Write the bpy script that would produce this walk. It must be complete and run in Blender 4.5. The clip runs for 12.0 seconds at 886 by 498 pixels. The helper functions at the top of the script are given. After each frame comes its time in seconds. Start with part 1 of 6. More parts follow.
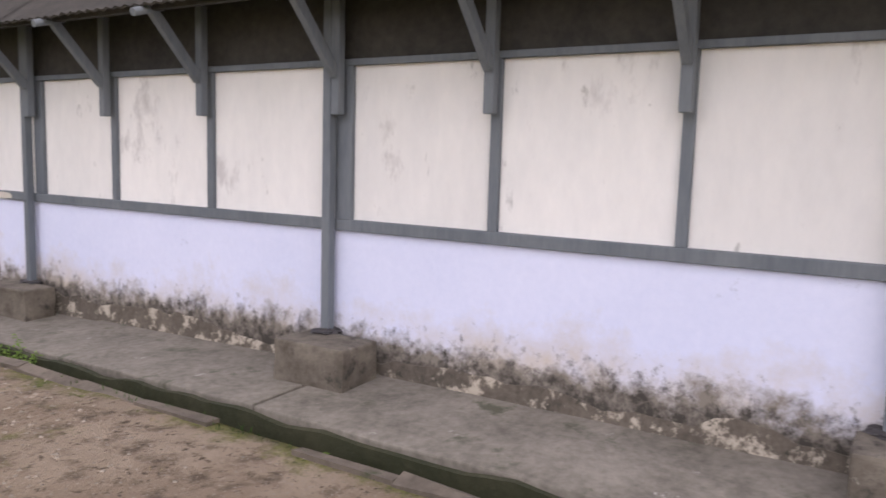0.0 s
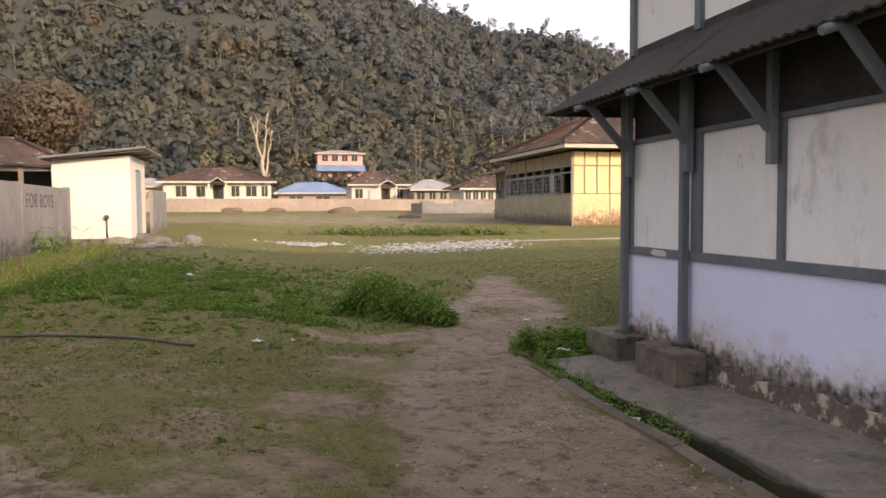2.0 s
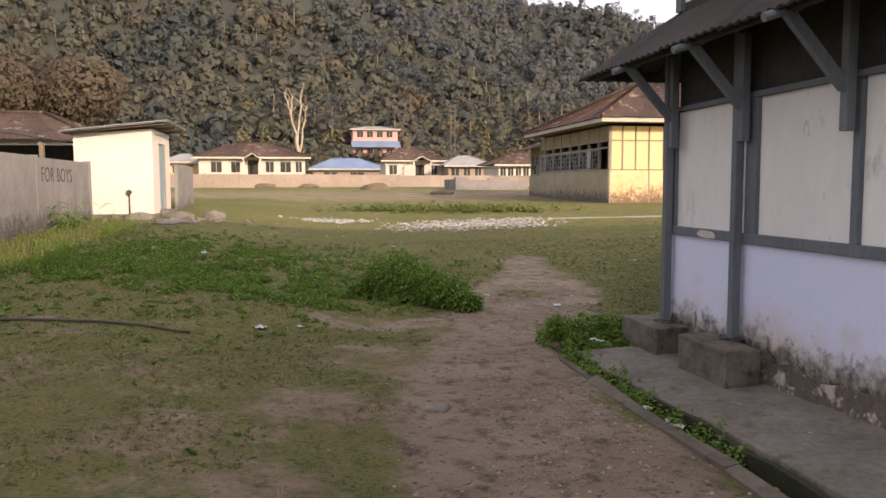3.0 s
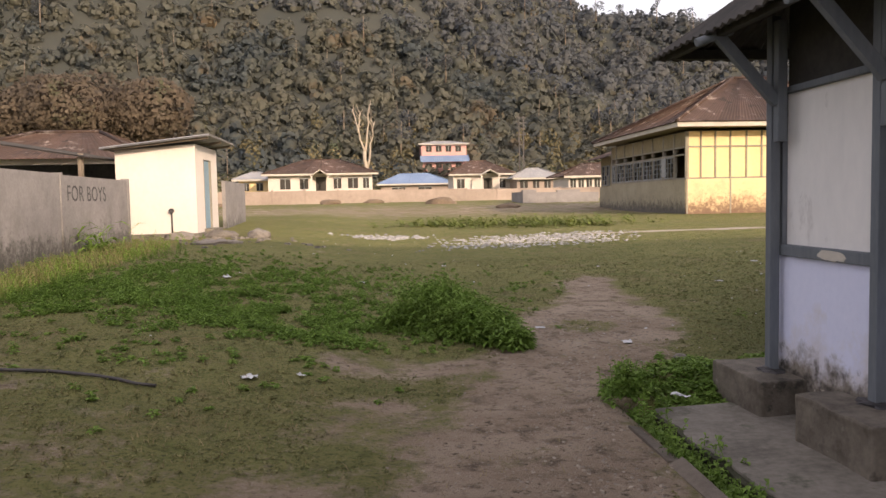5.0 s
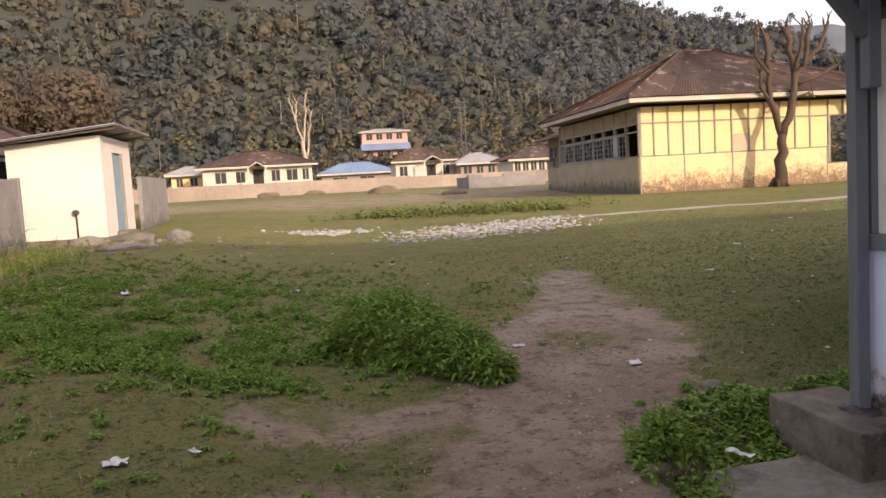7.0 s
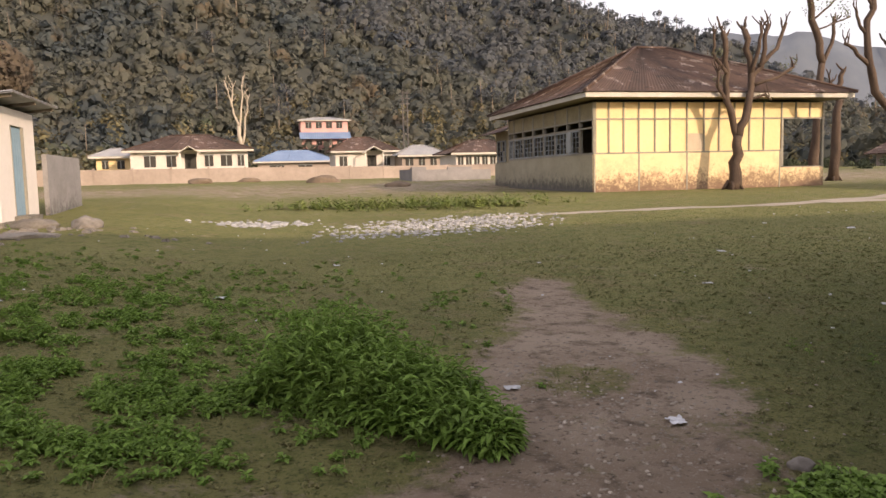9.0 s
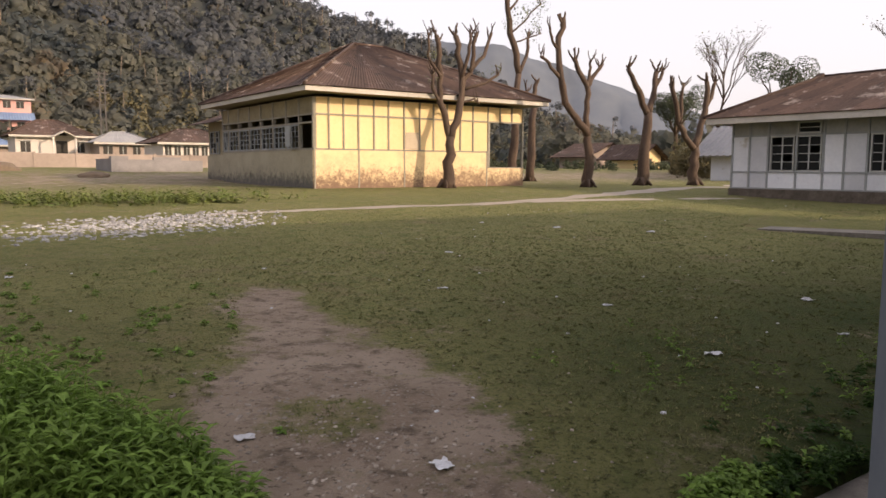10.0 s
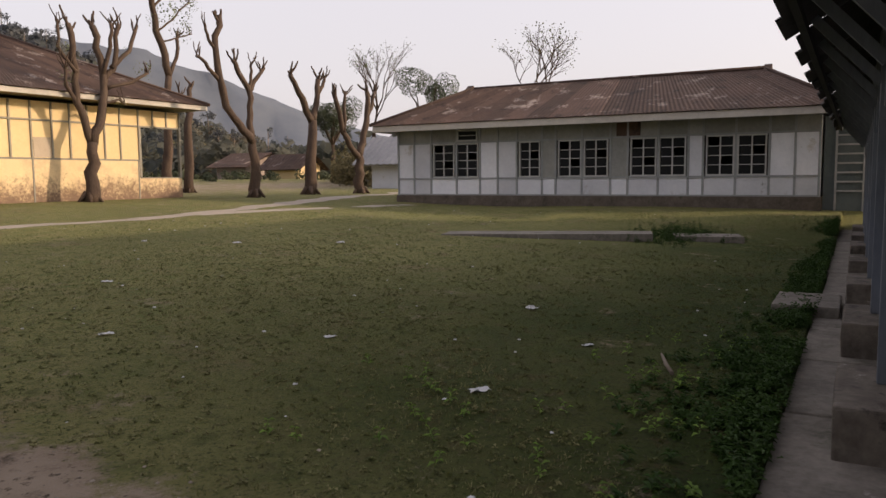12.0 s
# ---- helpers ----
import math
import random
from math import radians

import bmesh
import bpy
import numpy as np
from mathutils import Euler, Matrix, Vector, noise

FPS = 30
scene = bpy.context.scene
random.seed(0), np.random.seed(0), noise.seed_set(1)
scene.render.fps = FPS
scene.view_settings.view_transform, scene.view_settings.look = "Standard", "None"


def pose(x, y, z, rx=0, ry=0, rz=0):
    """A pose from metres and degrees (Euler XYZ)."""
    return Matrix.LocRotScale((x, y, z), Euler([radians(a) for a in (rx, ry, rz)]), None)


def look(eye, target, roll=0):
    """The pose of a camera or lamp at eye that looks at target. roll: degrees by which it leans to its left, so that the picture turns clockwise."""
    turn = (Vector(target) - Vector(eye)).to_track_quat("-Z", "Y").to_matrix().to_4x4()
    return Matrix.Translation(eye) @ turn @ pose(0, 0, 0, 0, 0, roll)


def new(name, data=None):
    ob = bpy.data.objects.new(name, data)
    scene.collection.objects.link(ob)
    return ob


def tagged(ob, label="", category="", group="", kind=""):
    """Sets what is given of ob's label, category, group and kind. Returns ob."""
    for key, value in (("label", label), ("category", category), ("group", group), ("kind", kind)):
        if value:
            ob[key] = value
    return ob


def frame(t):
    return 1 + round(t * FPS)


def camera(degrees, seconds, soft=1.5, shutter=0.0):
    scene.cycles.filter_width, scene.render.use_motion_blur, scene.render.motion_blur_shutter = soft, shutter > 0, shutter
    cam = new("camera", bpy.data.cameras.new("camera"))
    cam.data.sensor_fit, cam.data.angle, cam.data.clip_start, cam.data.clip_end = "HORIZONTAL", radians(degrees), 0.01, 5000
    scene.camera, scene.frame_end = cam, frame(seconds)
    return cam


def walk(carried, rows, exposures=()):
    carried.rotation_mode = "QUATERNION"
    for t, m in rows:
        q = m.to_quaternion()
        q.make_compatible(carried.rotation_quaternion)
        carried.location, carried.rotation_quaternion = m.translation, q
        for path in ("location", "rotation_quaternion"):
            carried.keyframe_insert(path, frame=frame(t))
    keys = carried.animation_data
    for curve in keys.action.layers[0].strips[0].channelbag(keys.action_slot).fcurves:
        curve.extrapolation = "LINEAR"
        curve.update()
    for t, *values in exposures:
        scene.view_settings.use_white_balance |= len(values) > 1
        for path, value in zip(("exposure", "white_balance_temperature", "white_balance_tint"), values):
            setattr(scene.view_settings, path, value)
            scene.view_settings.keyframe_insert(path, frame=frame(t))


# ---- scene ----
cam = camera(60.9, 12.0, shutter=0.1)
PATH = [
    (0, (0.384, 0.392, 1.671), (2.082, 1.421, 1.434), 1.7),
    (0.5, (0.475, 0.544, 1.676), (1.744, 2.071, 1.436), -0.1),
    (1, (0.542, 0.767, 1.653), (1.479, 2.522, 1.45), 1.3),
    (1.5, (0.62, 1.108, 1.66), (1.401, 2.939, 1.46), 1.6),
    (2, (0.789, 1.461, 1.629), (1.256, 3.402, 1.523), -0.4),
    (2.5, (0.949, 1.829, 1.618), (1.314, 3.788, 1.451), 0.1),
    (4.5, (1.6, 3.331, 1.58), (1.987, 5.287, 1.419), -3.1),
    (5, (1.72, 3.761, 1.583), (1.908, 5.748, 1.455), -1.2),
    (5.5, (1.834, 4.228, 1.56), (2.149, 6.197, 1.412), -0.7),
    (6, (1.859, 4.677, 1.576), (2.286, 6.621, 1.385), -1.7),
    (6.5, (1.874, 5.141, 1.59), (2.193, 7.109, 1.436), -3.6),
    (8.5, (1.839, 6.957, 1.59), (2.272, 8.896, 1.358), -1.3),
    (9, (1.918, 7.336, 1.572), (2.41, 9.265, 1.38), -1.4),
    (9.5, (2.045, 7.726, 1.604), (2.775, 9.572, 1.363), -1.3),
    (10, (2.124, 8.172, 1.618), (3.285, 9.786, 1.403), 0.2),
    (10.5, (2.262, 8.609, 1.593), (3.504, 10.171, 1.461), -1.1),
    (11, (2.442, 8.92, 1.558), (3.973, 10.2, 1.424), -1.8),
    (11.5, (2.652, 9.256, 1.575), (4.356, 10.285, 1.381), 0.1),
    (12, (2.997, 9.61, 1.536), (4.742, 10.568, 1.347), -0.5),
]
walk(cam, [(t, look(eye, target, roll)) for t, eye, target, roll in PATH],
     [(0.0, 2.2), (0.5, 2.05), (1.0, 1.75), (1.5, 1.32), (2.0, 1.12), (2.5, 1.1), (8.5, 1.08), (9.5, 1.0), (10.5, 0.78), (11.0, 0.6), (12.0, 0.6)])

# ---- light ----
SUN_TO = Vector((0.50, -0.866, 0.34)).normalized()
world = bpy.data.worlds.new("world")
scene.world = world
world.use_nodes = True
wn = world.node_tree.nodes
wl = world.node_tree.links
sky = wn.new("ShaderNodeTexSky")
sky.sky_type = "NISHITA"
sky.sun_disc = False
sky.sun_elevation = math.asin(SUN_TO.z)
sky.sun_rotation = math.atan2(SUN_TO.x, SUN_TO.y)
sky.air_density, sky.dust_density, sky.ozone_density = 1.0, 6.0, 1.0
wn["Background"].inputs["Strength"].default_value = 0.12
# evening haze: the whole sky is veiled evenly in pale pinkish grey
haze = wn.new("ShaderNodeMix")
haze.data_type = "RGBA"
haze.inputs[0].default_value = 0.62
haze.inputs[7].default_value = (6.3, 5.7, 5.9, 1)
wl.new(sky.outputs[0], haze.inputs[6])
wl.new(haze.outputs[2], wn["Background"].inputs["Color"])
sun = new("sun", bpy.data.lights.new("sun", "SUN"))
sun.data.energy, sun.data.angle, sun.data.color = 2.3, radians(1.0), (1.0, 0.76, 0.54)
sun.matrix_world = look(SUN_TO * 100, (0, 0, 0))


# ---- materials ----
def surface(name, a, b, fine=25.0, coarse=1.2, rough=0.85, bump=0.3, depth=0.01, metal=0.0, spots=None, vary=0.0, island=0.0, stretch=(1, 1, 1)):
    """Two colours mixed by a coarse and a fine noise, with relief; spots: (colour, share, size); vary: change from object to object."""
    m = bpy.data.materials.new(name)
    m.use_nodes = True
    n, l = m.node_tree.nodes, m.node_tree.links
    shader = n["Principled BSDF"]
    geo = n.new("ShaderNodeNewGeometry")
    mapping = n.new("ShaderNodeMapping")
    mapping.inputs["Scale"].default_value = stretch
    l.new(geo.outputs["Position"], mapping.inputs["Vector"])
    big, small = n.new("ShaderNodeTexNoise"), n.new("ShaderNodeTexNoise")
    for tex, scale, detail in ((big, coarse, 6), (small, fine, 8)):
        l.new(mapping.outputs[0], tex.inputs["Vector"])
        tex.inputs["Scale"].default_value, tex.inputs["Detail"].default_value = scale, detail
        tex.inputs["Roughness"].default_value = 0.65
    add = n.new("ShaderNodeMath")
    add.operation = "MULTIPLY_ADD"
    l.new(small.outputs[0], add.inputs[0])
    add.inputs[1].default_value = 0.6
    l.new(big.outputs[0], add.inputs[2])
    ramp = n.new("ShaderNodeMapRange")
    ramp.inputs[1].default_value, ramp.inputs[2].default_value = 0.55, 1.05
    l.new(add.outputs[0], ramp.inputs[0])
    mix = n.new("ShaderNodeMix")
    mix.data_type = "RGBA"
    mix.inputs[6].default_value, mix.inputs[7].default_value = (*a, 1), (*b, 1)
    l.new(ramp.outputs[0], mix.inputs[0])
    colour = mix.outputs[2]
    if spots:
        for tint, share, size in spots:
            tex = n.new("ShaderNodeTexNoise")
            l.new(mapping.outputs[0], tex.inputs["Vector"])
            tex.inputs["Scale"].default_value, tex.inputs["Detail"].default_value = size, 7
            tex.inputs["Roughness"].default_value = 0.7
            cut = n.new("ShaderNodeMapRange")
            cut.inputs[1].default_value, cut.inputs[2].default_value = 0.72 - share, 0.80 - share
            l.new(tex.outputs[0], cut.inputs[0])
            mix = n.new("ShaderNodeMix")
            mix.data_type = "RGBA"
            mix.inputs[7].default_value = (*tint, 1)
            l.new(cut.outputs[0], mix.inputs[0])
            l.new(colour, mix.inputs[6])
            colour = mix.outputs[2]
    if vary or island:
        source = n.new("ShaderNodeObjectInfo").outputs["Random"] if vary else geo.outputs["Random Per Island"]
        span = n.new("ShaderNodeMapRange")
        span.inputs[3].default_value, span.inputs[4].default_value = 1 - (vary or island), 1 + (vary or island)
        l.new(source, span.inputs[0])
        hsv = n.new("ShaderNodeHueSaturation")
        l.new(span.outputs[0], hsv.inputs["Value"])
        l.new(colour, hsv.inputs["Color"])
        colour = hsv.outputs[0]
    l.new(colour, shader.inputs["Base Color"])
    shader.inputs["Roughness"].default_value, shader.inputs["Metallic"].default_value = rough, metal
    shader.inputs["Specular IOR Level"].default_value = 0.3
    if bump:
        b_node = n.new("ShaderNodeBump")
        b_node.inputs["Strength"].default_value, b_node.inputs["Distance"].default_value = bump, depth
        l.new(small.outputs[0], b_node.inputs["Height"])
        l.new(b_node.outputs[0], shader.inputs["Normal"])
    return m


def damp_wall(name, a, b, damp, black, foot, reach, full=0.80):
    """Limewash whose foot has flaked off and grown dark with damp, in ragged patches between foot and foot + reach metres."""
    m = surface(name, a, b, fine=18, coarse=0.9, bump=0.25, depth=0.006, spots=[(tuple(c * 0.72 for c in a), 0.06, 2.2)])
    n, l = m.node_tree.nodes, m.node_tree.links
    shader = n["Principled BSDF"]
    colour = shader.inputs["Base Color"].links[0].from_socket
    geo = n.new("ShaderNodeNewGeometry")
    split = n.new("ShaderNodeSeparateXYZ")
    l.new(geo.outputs["Position"], split.inputs[0])
    for tint, size, lift, soft, most in ((damp, 1.6, 1.3, 0.70, full), (tuple(c * 0.40 for c in damp), 3.5, 0.80, 0.40, full), (black, 11.0, 0.75, 0.40, 0.80)):
        tex = n.new("ShaderNodeTexNoise")
        tex.inputs["Scale"].default_value, tex.inputs["Detail"].default_value, tex.inputs["Roughness"].default_value = size, 8, 0.7
        l.new(geo.outputs["Position"], tex.inputs["Vector"])
        height = n.new("ShaderNodeMapRange")
        height.clamp = False
        height.inputs[1].default_value, height.inputs[2].default_value = foot, foot + reach * lift
        height.inputs[3].default_value, height.inputs[4].default_value = most, 0.28
        l.new(split.outputs[2], height.inputs[0])
        wide = n.new("ShaderNodeMath")
        wide.operation = "MULTIPLY_ADD"
        l.new(tex.outputs[0], wide.inputs[0])
        wide.inputs[1].default_value, wide.inputs[2].default_value = 1.9, -0.45
        diff = n.new("ShaderNodeMath")
        diff.operation = "ADD"
        l.new(wide.outputs[0], diff.inputs[0])
        l.new(height.outputs[0], diff.inputs[1])
        cut = n.new("ShaderNodeMapRange")
        cut.inputs[1].default_value, cut.inputs[2].default_value = 0.86, 0.86 + soft
        l.new(diff.outputs[0], cut.inputs[0])
        mix = n.new("ShaderNodeMix")
        mix.data_type = "RGBA"
        mix.inputs[7].default_value = (*tint, 1)
        l.new(cut.outputs[0], mix.inputs[0])
        l.new(colour, mix.inputs[6])
        colour = mix.outputs[2]
    l.new(colour, shader.inputs["Base Color"])
    return m


WHITE_PANEL = surface("white_panel", (0.64, 0.63, 0.63), (0.76, 0.74, 0.73), fine=9, coarse=1.1, bump=0.15, depth=0.004, spots=[((0.52, 0.50, 0.50), 0.15, 1.8), ((0.38, 0.37, 0.37), 0.085, 4.0), ((0.24, 0.23, 0.23), 0.03, 9)], vary=0.05, stretch=(1, 1, 0.45))
DADO = damp_wall("blue_limewash", (0.57, 0.60, 0.78), (0.65, 0.67, 0.84), (0.50, 0.44, 0.38), (0.05, 0.044, 0.038), 0.05, 0.50, 1.15)
PLINTH = surface("crumbling_plinth", (0.055, 0.048, 0.04), (0.16, 0.135, 0.11), fine=22, coarse=4, bump=0.8, depth=0.02, spots=[((0.42, 0.37, 0.31), 0.20, 6.0), ((0.045, 0.042, 0.034), 0.12, 10)])
GREY_TIMBER = surface("grey_painted_timber", (0.10, 0.115, 0.135), (0.17, 0.185, 0.205), fine=30, coarse=2.5, rough=0.7, bump=0.3, depth=0.004, spots=[((0.28, 0.28, 0.28), 0.03, 9)], vary=0.05, stretch=(1, 1, 0.2))
# Near-black boards, used above the top rail and for the shed's rear wall
DARK_BOARD = surface("near_black_board", (0.028, 0.027, 0.027), (0.06, 0.056, 0.05), fine=12, coarse=1.5, bump=0.3)
RUST_DARK = surface("blackened_tin", (0.035, 0.033, 0.032), (0.075, 0.066, 0.06), fine=10, coarse=1.0, rough=0.8, bump=0.3, spots=[((0.15, 0.12, 0.10), 0.05, 3)])
RUST = surface("rusted_tin", (0.052, 0.032, 0.025), (0.098, 0.060, 0.045), fine=6, coarse=0.5, rough=0.8, bump=0.3, spots=[((0.032, 0.021, 0.017), 0.16, 1.6), ((0.25, 0.205, 0.18), 0.145, 1.3)], vary=0.28)
TIN_BLUE = surface("blue_tin", (0.13, 0.19, 0.33), (0.22, 0.29, 0.42), fine=3, coarse=0.3, rough=0.5, bump=0.1, metal=0.2)
TIN_GREY = surface("grey_tin", (0.20, 0.20, 0.21), (0.34, 0.33, 0.33), fine=5, coarse=0.5, rough=0.55, bump=0.15, spots=[((0.20, 0.12, 0.08), 0.10, 1.2)])
CONCRETE = surface("old_concrete", (0.105, 0.094, 0.078), (0.235, 0.212, 0.182), fine=16, coarse=2.0, bump=0.6, depth=0.015, spots=[((0.42, 0.40, 0.37), 0.07, 3.5), ((0.085, 0.085, 0.06), 0.14, 2.5)], vary=0.06)
MOSSY = surface("mossy_concrete", (0.06, 0.050, 0.040), (0.16, 0.132, 0.108), fine=14, coarse=2.2, bump=0.6, depth=0.015, spots=[((0.055, 0.06, 0.035), 0.12, 4), ((0.25, 0.15, 0.10), 0.05, 3)], vary=0.1)
BLOCK = surface("stained_block", (0.055, 0.046, 0.036), (0.190, 0.165, 0.136), fine=12, coarse=3.5, bump=0.8, depth=0.02, spots=[((0.040, 0.036, 0.030), 0.17, 3.0), ((0.36, 0.335, 0.30), 0.09, 5.0)], vary=0.06)
GREY_WALL = damp_wall("grey_cement", (0.17, 0.16, 0.165), (0.29, 0.27, 0.27), (0.15, 0.14, 0.13), (0.06, 0.06, 0.055), 0.5, 0.9)
CREAM = surface("cream_limewash", (0.60, 0.55, 0.52), (0.70, 0.64, 0.61), fine=12, coarse=0.7, bump=0.15, depth=0.004, spots=[((0.52, 0.42, 0.34), 0.05, 2)])
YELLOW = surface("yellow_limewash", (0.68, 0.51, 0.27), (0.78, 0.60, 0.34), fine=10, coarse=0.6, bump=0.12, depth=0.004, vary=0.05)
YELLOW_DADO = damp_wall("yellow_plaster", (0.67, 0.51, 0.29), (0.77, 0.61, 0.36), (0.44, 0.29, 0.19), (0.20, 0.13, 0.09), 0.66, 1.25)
# Hall's yellow dulled for its sides: their shade is in the colour, with weathering
OCHRE_SHADED = damp_wall("shaded_weathered_plaster", (0.27, 0.24, 0.17), (0.38, 0.34, 0.25), (0.20, 0.18, 0.14), (0.12, 0.11, 0.10), 0.75, 0.9)
OLIVE_SHADED = surface("shaded_weathered_board", (0.20, 0.17, 0.11), (0.32, 0.27, 0.17), fine=10, coarse=1.1, bump=0.2, vary=0.1)
BATTEN = surface("worn_grey_batten", (0.22, 0.20, 0.17), (0.32, 0.29, 0.24), fine=20, coarse=2, bump=0.2)
FASCIA = surface("dirty_white_board", (0.38, 0.35, 0.31), (0.54, 0.50, 0.45), fine=10, coarse=0.8, bump=0.2, spots=[((0.22, 0.18, 0.15), 0.05, 1.5)])
WB_PANEL = surface("faded_white_panel", (0.54, 0.55, 0.59), (0.68, 0.69, 0.72), fine=9, coarse=0.8, bump=0.15, depth=0.004, spots=[((0.40, 0.37, 0.33), 0.10, 0.7), ((0.28, 0.27, 0.26), 0.06, 1.5)], vary=0.18)
WB_GREY = surface("grey_window_board", (0.20, 0.20, 0.19), (0.30, 0.30, 0.28), fine=9, coarse=1, bump=0.2, vary=0.15)
SASH = surface("pale_grey_sash", (0.36, 0.36, 0.35), (0.48, 0.48, 0.46), fine=20, coarse=2, bump=0.2)
WB_TIMBER = surface("grey_frame_timber", (0.22, 0.23, 0.235), (0.32, 0.33, 0.33), fine=22, coarse=2, bump=0.2)
# Room shade as a near-black colour; house windows and doorways are flat sheets
INSIDE = surface("unlit_room", (0.035, 0.032, 0.03), (0.06, 0.055, 0.05), fine=4, coarse=0.6, bump=0)
HOUSE_WHITE = surface("house_limewash", (0.52, 0.47, 0.44), (0.64, 0.58, 0.54), fine=4, coarse=0.4, bump=0)
PINK = surface("pink_house_paint", (0.52, 0.28, 0.26), (0.60, 0.36, 0.33), fine=4, coarse=0.4, bump=0)
BLUE_DOOR = surface("faded_blue_door", (0.17, 0.26, 0.34), (0.25, 0.34, 0.42), fine=15, coarse=1.5, bump=0.2)
IRON = surface("dark_iron", (0.05, 0.05, 0.055), (0.10, 0.09, 0.09), fine=20, coarse=3, rough=0.6, bump=0.1, metal=0.6)
STONE = surface("field_stone", (0.125, 0.108, 0.094), (0.235, 0.21, 0.185), fine=12, coarse=3, bump=0.6, depth=0.02, vary=0.15)
RUBBLE = surface("pale_rubble", (0.20, 0.195, 0.195), (0.40, 0.39, 0.39), fine=20, coarse=3, bump=0.4, island=0.3)
PEBBLE = surface("dusty_pebble", (0.19, 0.155, 0.120), (0.36, 0.31, 0.26), fine=20, coarse=3, bump=0.3, island=0.3)
EARTH = surface("raised_earth", (0.12, 0.09, 0.065), (0.20, 0.15, 0.11), fine=14, coarse=2, bump=0.7, depth=0.03)
ROAD = surface("sandy_track", (0.24, 0.205, 0.165), (0.36, 0.31, 0.26), fine=18, coarse=0.8, bump=0.4)
PAPER = surface("white_litter", (0.46, 0.46, 0.48), (0.66, 0.66, 0.68), fine=30, coarse=5, bump=0.1, island=0.1)
BARK = surface("brown_bark", (0.050, 0.033, 0.025), (0.105, 0.072, 0.052), fine=18, coarse=3, bump=0.8, depth=0.03, stretch=(1, 1, 0.3))
PALE_BARK = surface("pale_bark", (0.30, 0.25, 0.20), (0.46, 0.40, 0.33), fine=12, coarse=2, bump=0.5, stretch=(1, 1, 0.3))
CUT_WOOD = surface("weathered_stick", (0.14, 0.11, 0.085), (0.24, 0.2, 0.16), fine=20, coarse=4, bump=0.4)
PAINT_BLACK = surface("faded_black_lettering", (0.035, 0.035, 0.04), (0.12, 0.115, 0.115), fine=30, coarse=6, bump=0)


def foliage(name, a, b, coarse, island=0.3, thinness=0.25, spots=None):
    m = surface(name, a, b, fine=coarse * 9, coarse=coarse, rough=0.7, bump=0, island=island, spots=spots)
    n, l = m.node_tree.nodes, m.node_tree.links
    shader, out = n["Principled BSDF"], n["Material Output"]
    thin = n.new("ShaderNodeBsdfTranslucent")
    l.new(shader.inputs["Base Color"].links[0].from_socket, thin.inputs["Color"])
    both = n.new("ShaderNodeMixShader")
    both.inputs[0].default_value = thinness
    l.new(shader.outputs[0], both.inputs[1])
    l.new(thin.outputs[0], both.inputs[2])
    l.new(both.outputs[0], out.inputs["Surface"])
    return m


LEAF = foliage("weed_leaf", (0.110, 0.190, 0.028), (0.185, 0.275, 0.056), 2.0)
LEAF_DARK = foliage("dark_weed_leaf", (0.020, 0.050, 0.007), (0.046, 0.090, 0.014), 2.0)
LEAF_PALE = foliage("pale_broad_leaf", (0.12, 0.17, 0.04), (0.20, 0.22, 0.06), 1.0)
GRASS = foliage("short_grass", (0.125, 0.138, 0.052), (0.225, 0.200, 0.096), 0.8, 0.35)
# Lawn green cut darker to hold the building's shade over the yard
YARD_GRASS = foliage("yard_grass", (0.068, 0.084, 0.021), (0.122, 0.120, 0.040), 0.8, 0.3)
DRY_GRASS = foliage("dry_grass", (0.20, 0.16, 0.08), (0.32, 0.26, 0.14), 1.0)
PATCHES = [((0.178, 0.140, 0.095), 0.17, 0.045), ((0.092, 0.106, 0.108), 0.19, 0.035)]
# Distance haze is painted into both forest colours, bluer on the upper slope
FOREST = foliage("forest_leaf", (0.112, 0.120, 0.102), (0.165, 0.156, 0.122), 0.07, 0.09, 0.5, PATCHES)
HIGH_FOREST = foliage("hazed_high_leaf", (0.114, 0.123, 0.133), (0.148, 0.150, 0.150), 0.05, 0.07, 0.5, [((0.094, 0.106, 0.122), 0.20, 0.03), ((0.165, 0.146, 0.122), 0.10, 0.04)])
BAMBOO = foliage("bamboo_leaf", (0.125, 0.118, 0.062), (0.235, 0.192, 0.105), 0.06, 0.3, 0.35, [((0.10, 0.115, 0.075), 0.18, 0.05)])
DRY_CROWN = foliage("dry_brown_crown", (0.110, 0.088, 0.066), (0.165, 0.130, 0.096), 0.3, 0.15, 0.45, [((0.10, 0.105, 0.062), 0.14, 0.3)])
TREE_LEAF = foliage("sparse_tree_leaf", (0.10, 0.12, 0.05), (0.16, 0.17, 0.08), 0.5)
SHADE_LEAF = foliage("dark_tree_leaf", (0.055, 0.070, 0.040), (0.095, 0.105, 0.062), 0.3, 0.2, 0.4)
# Blue-grey stands in for the air haze over the far range
FAR_RIDGE = surface("hazed_ridge_woods", (0.105, 0.122, 0.155), (0.140, 0.152, 0.178), fine=0.05, coarse=0.012, bump=0)
# Floor darkened so the gaps between crowns look shaded
HILL_SOIL = surface("shaded_forest_floor", (0.036, 0.041, 0.038), (0.054, 0.054, 0.046), fine=0.4, coarse=0.06, bump=0)


